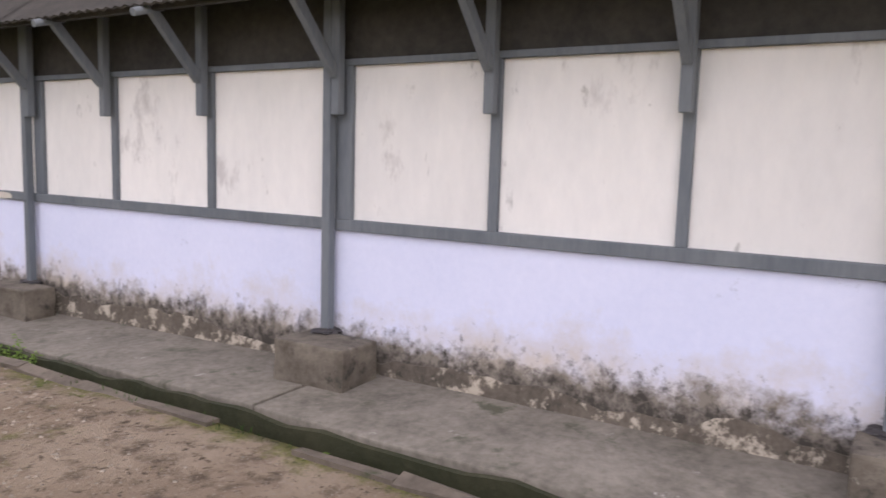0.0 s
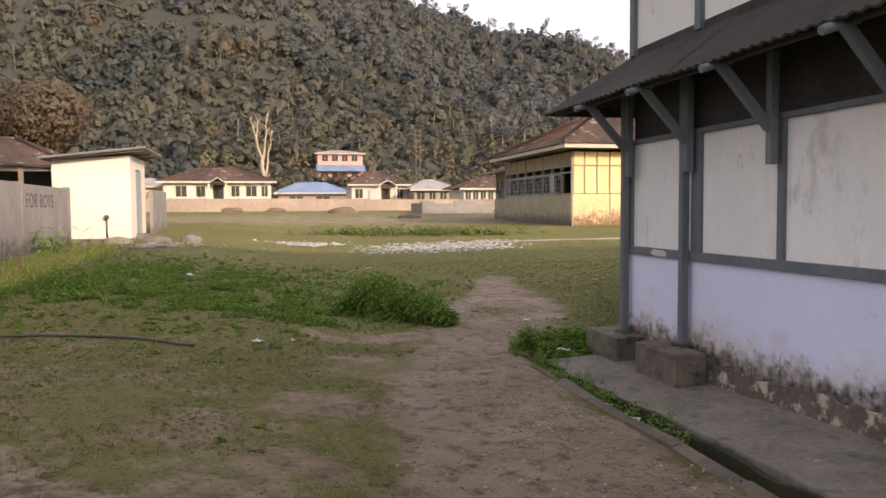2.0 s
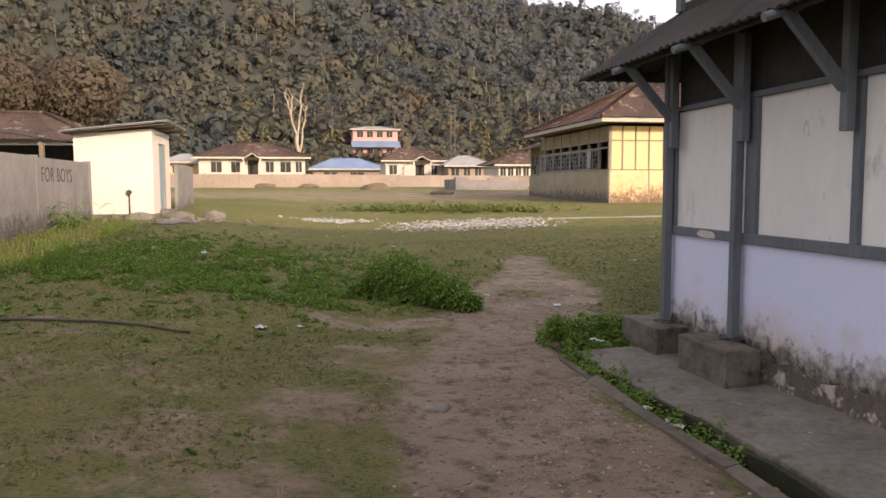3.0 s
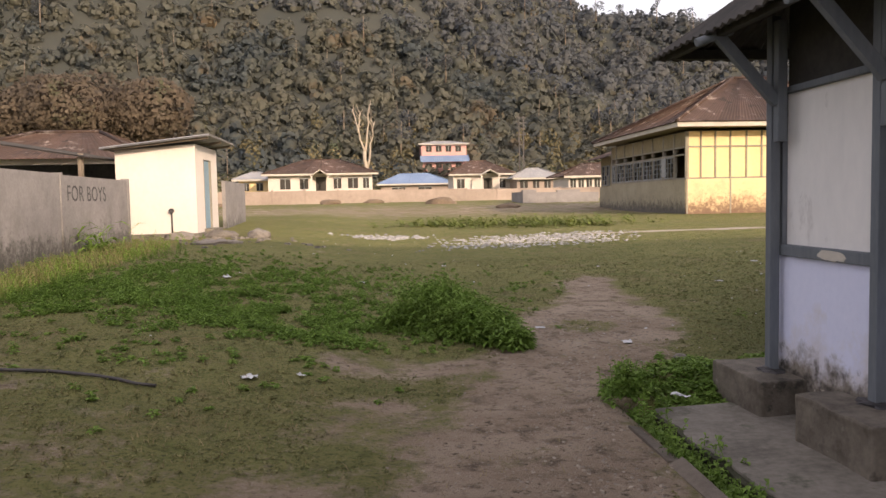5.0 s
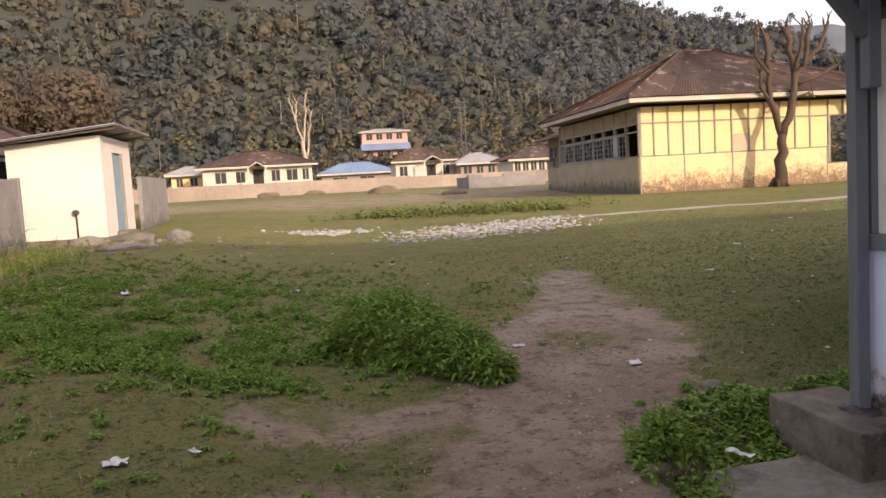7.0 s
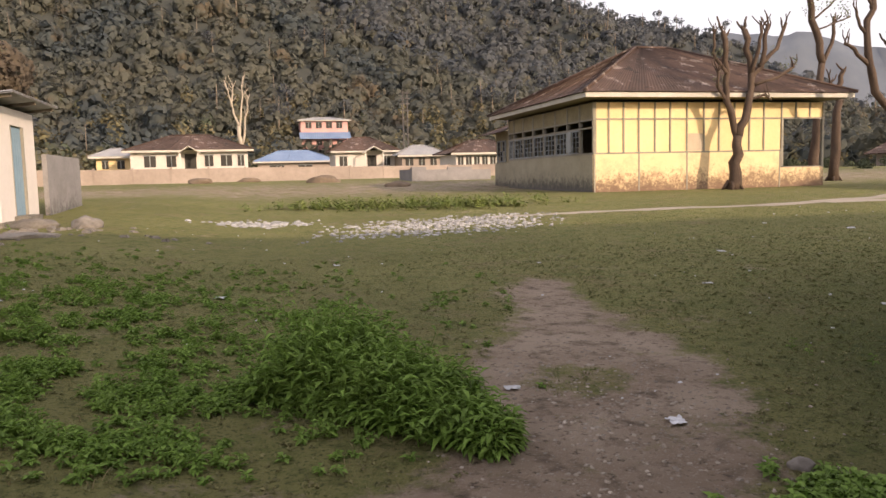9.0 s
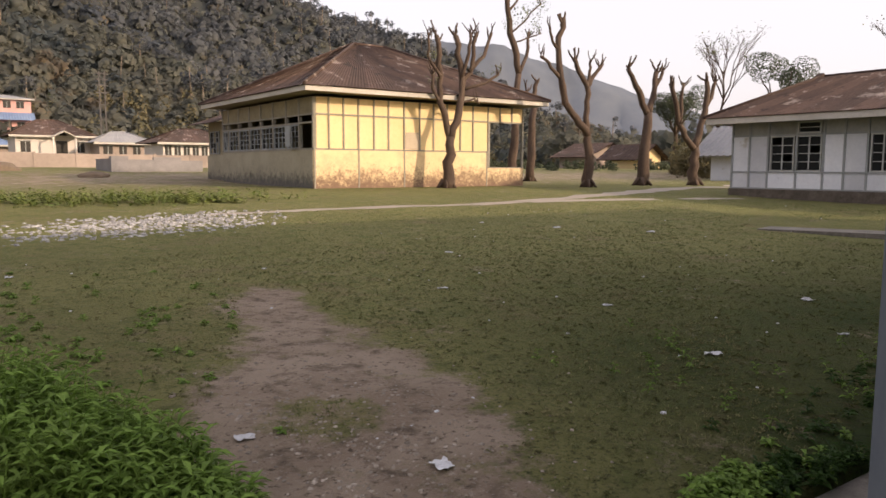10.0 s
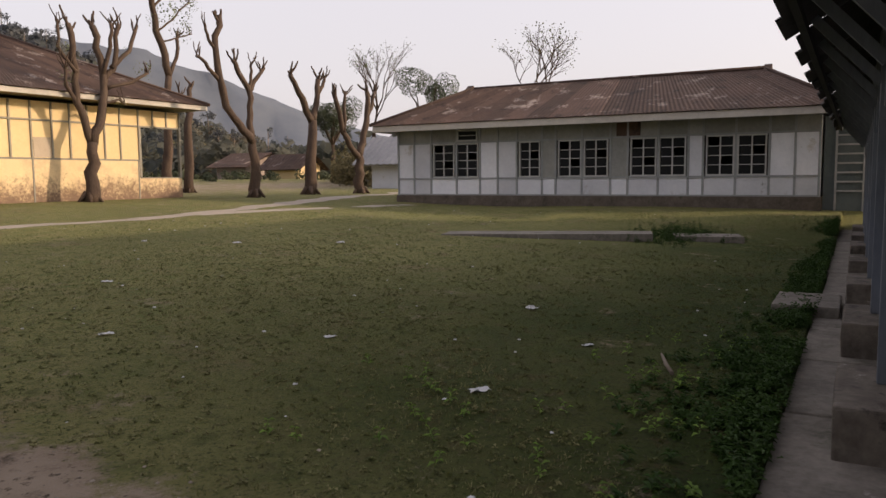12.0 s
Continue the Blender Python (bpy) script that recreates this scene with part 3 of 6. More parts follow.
def build_forest():
    rng = random.Random(4)

    def clearing(x, y):
        return y < 192 and 0.055 < (x - 1) / y < 0.142 or y < 214 and -0.128 < (x - 1) / y < -0.100

    low, high, pale = [], [], []
    cells = []
    y = 130.0
    while y < 432:
        gap = 3.6 + 2.6 * smooth((y - 130) / 200)
        x = -0.5 * y - 45
        while x < 1.25 * y + 50:
            cells.append((x + rng.uniform(-0.5, 0.5) * gap, y + rng.uniform(-0.5, 0.5) * gap))
            x += gap * (1 if x < 0.55 * y + 20 else 1.8)
        y += gap
    for x, y in cells:
        s = (1.5 + 2.2 * rng.random() ** 1.8) * (0.8 + y / 700)
        if clearing(x, y):
            s *= 0.35
        belt = high if y + 40 * noise.noise((x * 0.01, y * 0.01, 2)) > 262 else low
        belt.append((x, y, hill_height(x, y) + s * rng.uniform(0.0, 0.7), s))
    under = [(x, y, hill_height(x, y) + 0.4) for x, y in cells]
    leaf_cloud("undergrowth", under, [rng.uniform(3.0, 4.6) for _ in under], 18, 0.26, FOREST, "tangled undergrowth between the hillside trees", "undergrowth", 13, 0.4, 0.8, 0.3, True)
    while len(pale) < 1100:
        y = 127 + 85 * rng.random() ** 1.5
        x = rng.uniform(-0.5 * y - 30, 1.4 * y + 40)
        s = rng.uniform(1.0, 2.4)
        if clearing(x, y):
            s = rng.uniform(0.5, 0.9)
        pale.append((x, y, hill_height(x, y) + s * 1.2, s))
    for name, crowns, material, label, seed in (("forest", low, FOREST, "dense dull green forest on the lower hillside", 7), ("high_forest", high, HIGH_FOREST, "upper hillside forest with haze in its grey-green leaf colour", 9)):
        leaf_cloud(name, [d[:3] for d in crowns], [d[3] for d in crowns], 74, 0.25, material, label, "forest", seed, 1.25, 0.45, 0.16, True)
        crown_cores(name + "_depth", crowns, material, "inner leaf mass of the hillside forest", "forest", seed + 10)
    leaf_cloud("bamboo_grove", [d[:3] for d in pale], [d[3] for d in pale], 110, 0.20, BAMBOO, "yellowish bamboo and scrub at the hill's foot", "bamboo", 8, 1.9, 0.4, 0.35, True)
    # tall trees that stand clear of the canopy, most of them along the crest
    clear, spots = [], [(rng.uniform(40, 460), rng.uniform(350, 425)) for _ in range(120)] + [(rng.uniform(-120, 240), rng.uniform(170, 340)) for _ in range(60)]
    bm = bmesh.new()
    for x, y in spots:
        z, h = hill_height(x, y), rng.uniform(7, 13)
        tube(bm, [(x, y, z), (x + rng.gauss(0, 0.4), y, z + h)], [0.3, 0.12], 5)
        for _ in range(4):
            clear.append((x + rng.gauss(0, 1.2), y + rng.gauss(0, 1.2), z + h * rng.uniform(0.55, 0.95), rng.uniform(1.0, 2.3)))
    for _ in range(70):
        y = rng.uniform(140, 330)
        x = rng.uniform(-0.45 * y, 0.7 * y)
        z, h = hill_height(x, y), rng.uniform(4.5, 9)
        tube(bm, [(x, y, z), (x + rng.gauss(0, 0.5), y, z + h)], [0.16, 0.07], 4)
    tagged(part("forest_trunks", bm, CUT_WOOD, None), "pale bare trunks standing among the forest", "trunks", kind="stuff")
    leaf_cloud("emergent_crowns", [d[:3] for d in clear], [d[3] for d in clear], 80, 0.16, HIGH_FOREST, "ragged crowns rising above the forest", "forest", 12, 1.0, 0.4, 0.4)


build_forest()


def far_ridge():
    """A long low range beyond the plain, seen past the near hill's end."""
    verts, faces = [], []
    crest = ((8, 22), (20, 30), (30, 52), (36, 84), (40, 112), (44, 146), (49, 182), (55, 200), (62, 190), (80, 120))
    n_ = 150
    for i in range(n_ + 1):
        a = 8 + 72 * i / n_
        top = next(h0 + (h1 - h0) * (a - a0) / (a1 - a0) for (a0, h0), (a1, h1) in zip(crest, crest[1:]) if a <= a1 + 1e-6)
        top *= 1 + 0.08 * noise.noise((a * 0.45, 3, 0))
        c, d = math.cos(radians(a)), math.sin(radians(a))
        for r, k in ((1000, -0.02), (1060, 0.25), (1120, 0.55), (1170, 0.85), (1200, 1.0), (1320, 0.6), (1500, -0.02)):
            w = r + 25 * noise.noise((a * 0.5, r * 0.02, 9))
            verts.append((3 + c * w, 9 + d * w, top * k + 3.5 * noise.noise((a * 3.1, r * 0.03, 4)) * k))
    for i in range(n_):
        for k in range(6):
            faces.append((i * 7 + k, (i + 1) * 7 + k, (i + 1) * 7 + k + 1, i * 7 + k + 1))
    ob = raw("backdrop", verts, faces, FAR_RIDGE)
    ob.data.shade_smooth()
    tagged(ob, "distant wooded range beyond the plain, haze in its bluish colour", "hills", kind="structure")


far_ridge()


# ---- the long grey-and-white building beside the path ----
XW, YN, XE = 4.88, 9.34, 27.0
STUDS = [-7.2, -5.95, -4.7, -3.45, -2.2, -0.95, 0.25, 1.48, 2.73, 4.0, 5.45, 6.75, 7.97]
POSTS = [-3.45, 0.25, 4.0, 7.97]
SILL, TOP, EAVE, UPPER = 1.15, 2.37, 2.76, 3.30


def eave_bracket(parent, x, y, out, tall=True):
    """A stub on the stud with a slanting strut that carries the eave; out: unit way out from the wall."""
    ox, oy = out
    bm = bmesh.new()
    cx, cy = x + ox * 0.07, y + oy * 0.07
    box(bm, cx - 0.036, cx + 0.036, cy - 0.036, cy + 0.036, 1.97, 2.86, 0.008)
    part("bracket_stub", bm, GREY_TIMBER, parent)
    bm = bmesh.new()
    beam(bm, (x + ox * 0.10, y + oy * 0.10, 2.26), (x + ox * 0.60, y + oy * 0.60, 2.80), 0.055, 0.075)
    part("bracket_strut", bm, GREY_TIMBER, parent)
    if not tall:
        return
    bm = bmesh.new()
    tube(bm, [(x + ox * 0.45, y + oy * 0.45, 2.79), (x + ox * 0.72, y + oy * 0.72, 2.70)], [0.035, 0.032], 8)
    part("rafter_end", bm, GREY_TIMBER, parent)


def main_building():
    b = thing("long_building", (XW, YN, 0), "long two-storey building with white panels and grey timber frame", "building")
    y_end = -8.4
    # dado walls with real thickness
    boxed("dado_wall", (XW, XW + 0.22, y_end, YN, -0.25, SILL - 0.04), DADO, b, "pale blue limewashed dado with damp black foot")
    boxed("dado_wall", (XW + 0.22, XE, YN - 0.22, YN - 0.002, -0.25, SILL - 0.04), DADO, b, "pale blue limewashed dado with damp black foot")
    boxed("back_wall", (XE - 0.2, XE, y_end, YN - 0.23, -0.25, 5.3), WHITE_PANEL, b)
    boxed("back_wall", (XW + 0.23, XE - 0.21, y_end, y_end + 0.2, -0.25, 5.3), WHITE_PANEL, b)
    bm = bmesh.new()
    rim = []
    for k in range(22):
        a = k / 22 * 2 * math.pi
        w = 0.65 + 0.6 * abs(noise.noise((k * 0.9, 1, 2)))
        rim.append((XW - 0.041, 8.62 + 0.24 * w * math.cos(a), SILL - 0.004 + 0.040 * w * math.sin(a)))
    lo = [bm.verts.new(p) for p in rim]
    hi = [bm.verts.new((XW - 0.036, p[1], p[2])) for p in rim]
    bm.faces.new(lo)
    bm.faces.new(hi[::-1])
    for k in range(22):
        bm.faces.new((lo[k], hi[k], hi[(k + 1) % 22], lo[(k + 1) % 22]))
    part("paint_flake", bm, FASCIA, b, "flaked pale patch on the sill rail")
    # rough plinth at the foot of the wall
    bm = bmesh.new()
    box(bm, XW - 0.045, XW - 0.003, y_end, YN - 0.45, -0.22, 0.17)
    bmesh.ops.subdivide_edges(bm, edges=[e for e in bm.edges if e.calc_length() > 1], cuts=150)
    for v in bm.verts:
        w = noise.noise(v.co * 2.2) + 0.6 * noise.noise(v.co * 7)
        if v.co.z > 0:
            v.co.z += 0.09 * w
            v.co.x += 0.035
        v.co.x += 0.012 * noise.noise(v.co * 5)
    part("plinth", bm, PLINTH, b, "blackened crumbling cement plinth")
    # sill and top rails
    for z0, z1, d in ((SILL - 0.04, SILL + 0.045, 0.035), (TOP - 0.035, TOP + 0.012, 0.03)):
        boxed("rail", (XW - d, XW + 0.16, y_end, YN, z0, z1), GREY_TIMBER, b, bevel=0.006)
        boxed("rail", (XW + 0.16, XE, YN - 0.16, YN + d, z0, z1), GREY_TIMBER, b, bevel=0.006)
    # white panels between the studs, and the dark boarding above them
    edges = [y_end] + STUDS + [9.28]
    for a, c in zip(edges, edges[1:]):
        boxed("panel", (XW + 0.02, XW + 0.10, a, c, SILL + 0.045, TOP - 0.035), WHITE_PANEL, b)
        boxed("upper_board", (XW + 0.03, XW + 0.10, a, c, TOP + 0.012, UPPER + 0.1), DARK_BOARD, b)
    for y in STUDS + [9.305]:
        w = 0.075 if y in POSTS else 0.035
        boxed("stud", (XW - 0.02, XW + 0.12, y - w, y + w, SILL + 0.045, TOP - 0.035), GREY_TIMBER, b, bevel=0.005)
    for y in STUDS + [9.17]:
        eave_bracket(b, XW - 0.03, y, (-1, 0))
    nx = [XW + 0.16] + [XW + 1.3 + 1.27 * i for i in range(17)]
    for a, c in zip(nx, nx[1:]):
        boxed("panel", (a, c, YN - 0.10, YN - 0.02, SILL + 0.045, TOP - 0.035), WHITE_PANEL, b)
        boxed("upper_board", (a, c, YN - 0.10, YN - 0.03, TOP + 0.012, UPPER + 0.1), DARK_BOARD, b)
        boxed("stud", (c - 0.035, c + 0.035, YN - 0.12, YN + 0.02, SILL + 0.045, TOP - 0.035), GREY_TIMBER, b, bevel=0.005)
        eave_bracket(b, c, YN + 0.03, (0, 1), False)
    # posts that stand free of the wall on their blocks, with iron shoes
    for y, top in [(y + 0.09, 0.33) for y in POSTS[:-1]] + [(8.07, 0.27), (9.30, 0.21)]:
        bm = bmesh.new()
        box(bm, 4.762, 4.838, y - 0.037, y + 0.037, top, 2.92, 0.006)
        part("post", bm, GREY_TIMBER, b, "tall grey timber post")
        bm = bmesh.new()
        bmesh.ops.create_icosphere(bm, subdivisions=3, radius=1)
        for v in bm.verts:
            k = 1 + 0.5 * noise.noise(v.co * 1.8 + Vector((0, y, 0))) + 0.25 * noise.noise(v.co * 5)
            v.co = Vector((4.79 + v.co.x * 0.10 * k, y + v.co.y * 0.12 * k, top + v.co.z * 0.028 * k))
        part("post_shoe", bm, IRON, b, "rusty iron scraps round the post's foot")
    for i in range(7):
        x = 8.0 + 2.54 * i
        bm = bmesh.new()
        box(bm, x - 0.052, x + 0.052, YN + 0.04, YN + 0.13, 0.32, 2.92, 0.008)
        part("post", bm, GREY_TIMBER, b, "tall grey timber post")
    # sloping pent roof round the wall
    for i in range(20):
        y0 = y_end + (10.2 - y_end) * i / 20
        y1 = y_end + (10.2 - y_end) * (i + 1) / 20
        bm = bmesh.new()
        lift = 0.008 * (i % 2) + random.uniform(0, 0.012)
        corrugated(bm, (4.18, y0, EAVE + lift), (4.18, y1, EAVE + lift), (XW + 0.02, min(y1, YN + 0.02), UPPER + lift), (XW + 0.02, min(y0, YN + 0.02), UPPER + lift), 0.11, 0.010, 0.018)
        part("roof_sheet", bm, RUST_DARK, b, "")
    for i in range(25):
        x0, x1 = 4.18 + 0.92 * i, 4.18 + 0.92 * (i + 1)
        bm = bmesh.new()
        lift = 0.008 * (i % 2) + random.uniform(0, 0.012)
        drop = random.uniform(-0.06, 0.05)
        corrugated(bm, (x0, 10.2 + drop, EAVE + lift), (x1, 10.2 + drop, EAVE + lift), (max(x1, XW + 0.02), YN + 0.02, UPPER + lift), (max(x0, XW + 0.02), YN + 0.02, UPPER + lift), 0.11, 0.010, 0.018)
        part("roof_sheet", bm, RUST_DARK, b, "")
    bm = bmesh.new()
    beam(bm, (4.30, y_end, EAVE + 0.02), (4.30, 10.1, EAVE + 0.02), 0.06, 0.08)
    beam(bm, (4.30, 10.06, EAVE + 0.02), (XE, 10.06, EAVE + 0.02), 0.06, 0.08)
    part("purlin", bm, DARK_BOARD, b)
    # upper storey
    uy = [y_end] + [y + 0.0 for y in STUDS[::2]] + [9.28]
    for a, c in zip(uy, uy[1:]):
        boxed("upper_panel", (XW + 0.03, XW + 0.12, a, c, UPPER + 0.1, 5.3), WHITE_PANEL, b)
        boxed("upper_stud", (XW - 0.02, XW + 0.14, c - 0.05, c + 0.05, UPPER + 0.02, 5.3), GREY_TIMBER, b, bevel=0.005)
    boxed("upper_panel", (XW + 0.14, XE - 0.2, YN - 0.12, YN - 0.03, UPPER + 0.1, 5.3), WHITE_PANEL, b)
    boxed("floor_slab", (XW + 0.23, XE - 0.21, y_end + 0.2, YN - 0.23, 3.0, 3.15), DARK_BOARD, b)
    hip_sheets(b, XW - 0.7, XE + 0.7, y_end - 0.7, YN + 0.7, 5.25, XW + 8, XE - 8, 0.5, 0.5, 7.2, RUST, sheet=1.8, pitch=0.25)


main_building()


def footing(x0, x1, y0, y1, z0, z1, label):
    bm = bmesh.new()
    box(bm, x0, x1, y0, y1, z0, z1, 0.02)
    bmesh.ops.subdivide_edges(bm, edges=[e for e in bm.edges if e.calc_length() > 0.15], cuts=3, use_grid_fill=True)
    for v in bm.verts:
        v.co += 0.012 * noise.noise_vector(v.co * 6)
    ob = part("footing_block", bm, BLOCK, None)
    return tagged(ob, label, "footing", "footing blocks")


footing(4.38, XW - 0.09, 3.60, 4.25, -0.17, 0.33, "mossy concrete footing block under a grey post")
footing(4.38, XW - 0.09, -0.15, 0.50, -0.17, 0.33, "mossy concrete footing block under a grey post")
footing(4.40, XW - 0.09, -3.85, -3.1, -0.17, 0.33, "mossy concrete footing block under a grey post")
footing(4.47, XW - 0.09, 7.64, 8.42, -0.24, 0.27, "stained concrete footing block with a grey post")
footing(4.53, XW + 0.12, 8.96, 9.76, -0.24, 0.21, "stained concrete corner block under the end post")
for i in range(7):
    x = 8.0 + 2.54 * i
    footing(x - 0.62, x + 0.45, YN + 0.02, YN + 0.34, -0.16, 0.32, "weathered grey concrete block against the dado")
# slab bridging the weeds to the apron
bm = bmesh.new()
box(bm, 11.75, 12.75, 9.72, 10.38, -0.12, 0.15, 0.02)
tagged(part("step_slab", bm, CONCRETE, None), "broad grey concrete step slab across the apron", "slab")


def apron():
    a = tagged(new("apron"), "cracked concrete apron along the foot of the wall", "apron", kind="structure")
    for y0, y1 in ((-8.4, -4.1), (-4.08, -0.2), (-0.18, 3.93), (3.96, 7.0), (7.02, 9.42)):
        bm = bmesh.new()
        z = 0.05 if y0 < 4 else 0.03
        vs = box(bm, 3.87 + random.uniform(-0.02, 0.02), XW - 0.005, y0, y1, -0.30, z, 0.015)
        bmesh.ops.subdivide_edges(bm, edges=[e for e in bm.edges if e.calc_length() > 0.3], cuts=7, use_grid_fill=True)
        for v in bm.verts:
            if v.co.z > -0.1:
                v.co.z += -0.014 * max(0, v.co.y - 4) - 0.07 * (4.9 - v.co.x) * 0.5 + 0.012 * noise.noise(v.co * 1.7)
                if v.co.x < 4.0:
                    v.co.x += 0.03 * noise.noise(v.co * 3)
        part("slab", bm, CONCRETE, a)
    x = XW + 0.2
    i = 0
    while x < 26:
        w = 1.55 + 0.3 * noise.noise((i, 2, 0))
        bm = bmesh.new()
        box(bm, x, x + w - 0.015, YN + 0.005, 9.97 + 0.05 * noise.noise((i * 3.1, 0, 0)), -0.2, 0.03 + 0.02 * noise.noise((i * 1.7, 4, 0)), 0.015)
        part("slab", bm, CONCRETE, a)
        x += w
        i += 1
    # thin lip on the outer side of the drain
    bm = bmesh.new()
    for k in range(26):
        y = -8.4 + 17.7 * k / 26
        if noise.noise((k * 0.9, 0, 7)) > -0.25:
            vs = box(bm, 3.41, 3.505, y, y + 0.675, -0.28, 0.045)
            for v in vs:
                v.co.x += random.uniform(-0.015, 0.01)
                if v.co.z > 0:
                    v.co.z += random.uniform(-0.03, 0.02)
    part("drain_lip", bm, MOSSY, a)
    bm = bmesh.new()
    box(bm, 3.51, 3.84, -8.4, 9.3, -0.42, -0.245)
    part("drain_floor", bm, DRAIN_MOSS, a)
    bm = bmesh.new()
    box(bm, 3.815, 3.862, -8.4, 9.32, -0.42, -0.02)
    bmesh.ops.subdivide_edges(bm, edges=[e for e in bm.edges if e.calc_length() > 1], cuts=120)
    for v in bm.verts:
        if v.co.z > -0.2:
            v.co.z += 0.035 * noise.noise(v.co * 2.5) - 0.011 * max(0, v.co.y - 4)
        v.co.x += 0.02 * noise.noise(v.co * 4)
    part("drain_side", bm, DRAIN_MOSS, a)


apron()


# ---- framed windows ----
def casement(name, parent, origin, along, width, low, high, cols, rows, timber, skip=()):
    """A window of small panes. origin: foot of its near jamb; along: unit way in plan; the panes sit just behind the bars."""
    w = tagged(new(name), "")
    w.parent = parent
    w.location = Vector((0, 0, 0)) - parent.location
    ox, oy = origin
    ax, ay = along
    nx_, ny_ = -ay, ax

    def bar(u0, u1, z0, z1, d0, d1, nm, mat_):
        bm_ = bmesh.new()
        xs = sorted((ox + ax * u0 + nx_ * d0, ox + ax * u1 + nx_ * d1))
        ys = sorted((oy + ay * u0 + ny_ * d0, oy + ay * u1 + ny_ * d1))
        box(bm_, xs[0], xs[1], ys[0], ys[1], z0, z1)
        me = bpy.data.meshes.new(nm)
        bm_.to_mesh(me)
        bm_.free()
        me.materials.append(mat_)
        ob = new(nm, me)
        ob.parent = w
    t = 0.045
    bar(0, t, low, high, -0.03, 0.05, "jamb", timber)
    bar(width - t, width, low, high, -0.03, 0.05, "jamb", timber)
    bar(t, width - t, low, low + t, -0.03, 0.05, "window_sill", timber)
    bar(t, width - t, high - t, high, -0.03, 0.05, "head", timber)
    iw, ih = (width - 2 * t) / cols, (high - low - 2 * t) / rows
    for c in range(1, cols):
        bar(t + iw * c - 0.022, t + iw * c + 0.022, low + t, high - t, -0.02, 0.03, "mullion", timber)
    for r in range(1, rows):
        bar(t, width - t, low + t + ih * r - 0.012, low + t + ih * r + 0.012, -0.012, 0.022, "glazing_bar", timber)
    for c in range(cols):
        for r in range(rows):
            if (c + 2 * r) % 5 in skip:
                continue
            bar(t + iw * c + 0.022, t + iw * (c + 1) - 0.022, low + t + ih * r + 0.012, low + t + ih * (r + 1) - 0.012, 0.004, 0.010, "pane", GLASS)
    return w


# ---- yellow building ----
def yellow_building():
    X0, X1, Y0, Y1, Z0 = 14.82, 25.28, 34.13, 43.9, 0.60
    DZ, RZ, WZ = 2.30, 3.61, 4.25
    b = thing("yellow_building", (X0, Y0, Z0), "abandoned yellow half-timbered hall with rusted tin roof", "building")
    t = 0.14
    boxed("plinth", (X0 - 0.12, X1 + 0.12, Y0 - 0.14, Y1 + 0.1, Z0 - 0.3, 0.80), CONCRETE, b)
    for x0, x1, z1 in ((X0, 23.22, DZ), (23.22, X1, 1.60)):
        boxed("dado_wall", (x0, x1, Y0, Y0 + t, 0.78, z1), YELLOW_DADO, b, "sunlit yellow plaster dado, flaked at the foot")
    boxed("dado_wall", (X0, X0 + t, Y0 + t, Y1, 0.78, DZ), OCHRE_SHADED, b, "weathered streaked plaster dado, side shade in its dull ochre")
    boxed("dado_wall", (X1 - t, X1, Y0 + t, Y1, 0.78, 1.6), OCHRE_SHADED, b)
    boxed("dado_wall", (X0 + t, X1 - t, Y1 - t, Y1, 0.78, 2.0), OCHRE_SHADED, b)
    boxed("upper_wall", (X0 + t, 22.6, Y1 - t, Y1, 2.0, WZ), OLIVE_SHADED, b)
    boxed("upper_wall", (X1 - t, X1, Y0 + 3.4, Y1, 1.6, WZ), OLIVE_SHADED, b)
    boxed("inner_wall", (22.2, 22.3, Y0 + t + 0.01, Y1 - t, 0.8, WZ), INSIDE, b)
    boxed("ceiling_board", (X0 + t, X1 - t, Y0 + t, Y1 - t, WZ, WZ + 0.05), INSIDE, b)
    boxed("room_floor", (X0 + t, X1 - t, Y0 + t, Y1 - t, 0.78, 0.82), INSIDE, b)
    # front panels and battens
    xs = [14.87, 15.46, 16.09, 16.74, 17.44, 18.11, 18.85, 19.61, 20.30, 21.0, 21.7, 22.38, 23.22]
    for a, c in zip(xs, xs[1:]):
        boxed("panel", (a, c, Y0 + 0.03, Y0 + 0.09, DZ + 0.03, RZ - 0.03), YELLOW, b)
        boxed("panel", (a, c, Y0 + 0.03, Y0 + 0.09, RZ + 0.03, WZ), YELLOW, b)
    for a, c in ((23.22, 23.9), (23.9, 24.58), (24.58, 25.24)):
        boxed("panel", (a, c, Y0 + 0.03, Y0 + 0.09, RZ + 0.03, WZ), YELLOW, b)
    boxed("hatch", (18.92, 19.56, Y0 + 0.012, Y0 + 0.03, 2.35, 3.03), surface("bare_board", (0.42, 0.34, 0.25), (0.52, 0.43, 0.33), bump=0.2), b, "bare pinkish board let into the wall")
    for x in xs + [23.9, 24.58, 25.24]:
        low = DZ + 0.03 if x < 23.3 else RZ + 0.03
        boxed("batten", (x - 0.03, x + 0.03, Y0 - 0.012, Y0 + 0.10, low, WZ), BATTEN, b)
    for x in (14.85, 16.74, 18.85, 23.15):
        boxed("batten", (x - 0.03, x + 0.03, Y0 - 0.016, Y0 - 0.001, 0.80, DZ - 0.03), BATTEN, b)
    boxed("rail", (X0, 23.25, Y0 - 0.02, Y0 + 0.10, DZ - 0.03, DZ + 0.03), BATTEN, b)
    boxed("rail", (X0, X1, Y0 - 0.018, Y0 + 0.10, RZ - 0.03, RZ + 0.03), BATTEN, b)
    boxed("rail", (23.28, X1, Y0 - 0.02, Y0 + 0.12, 1.60, 1.64), BATTEN, b)
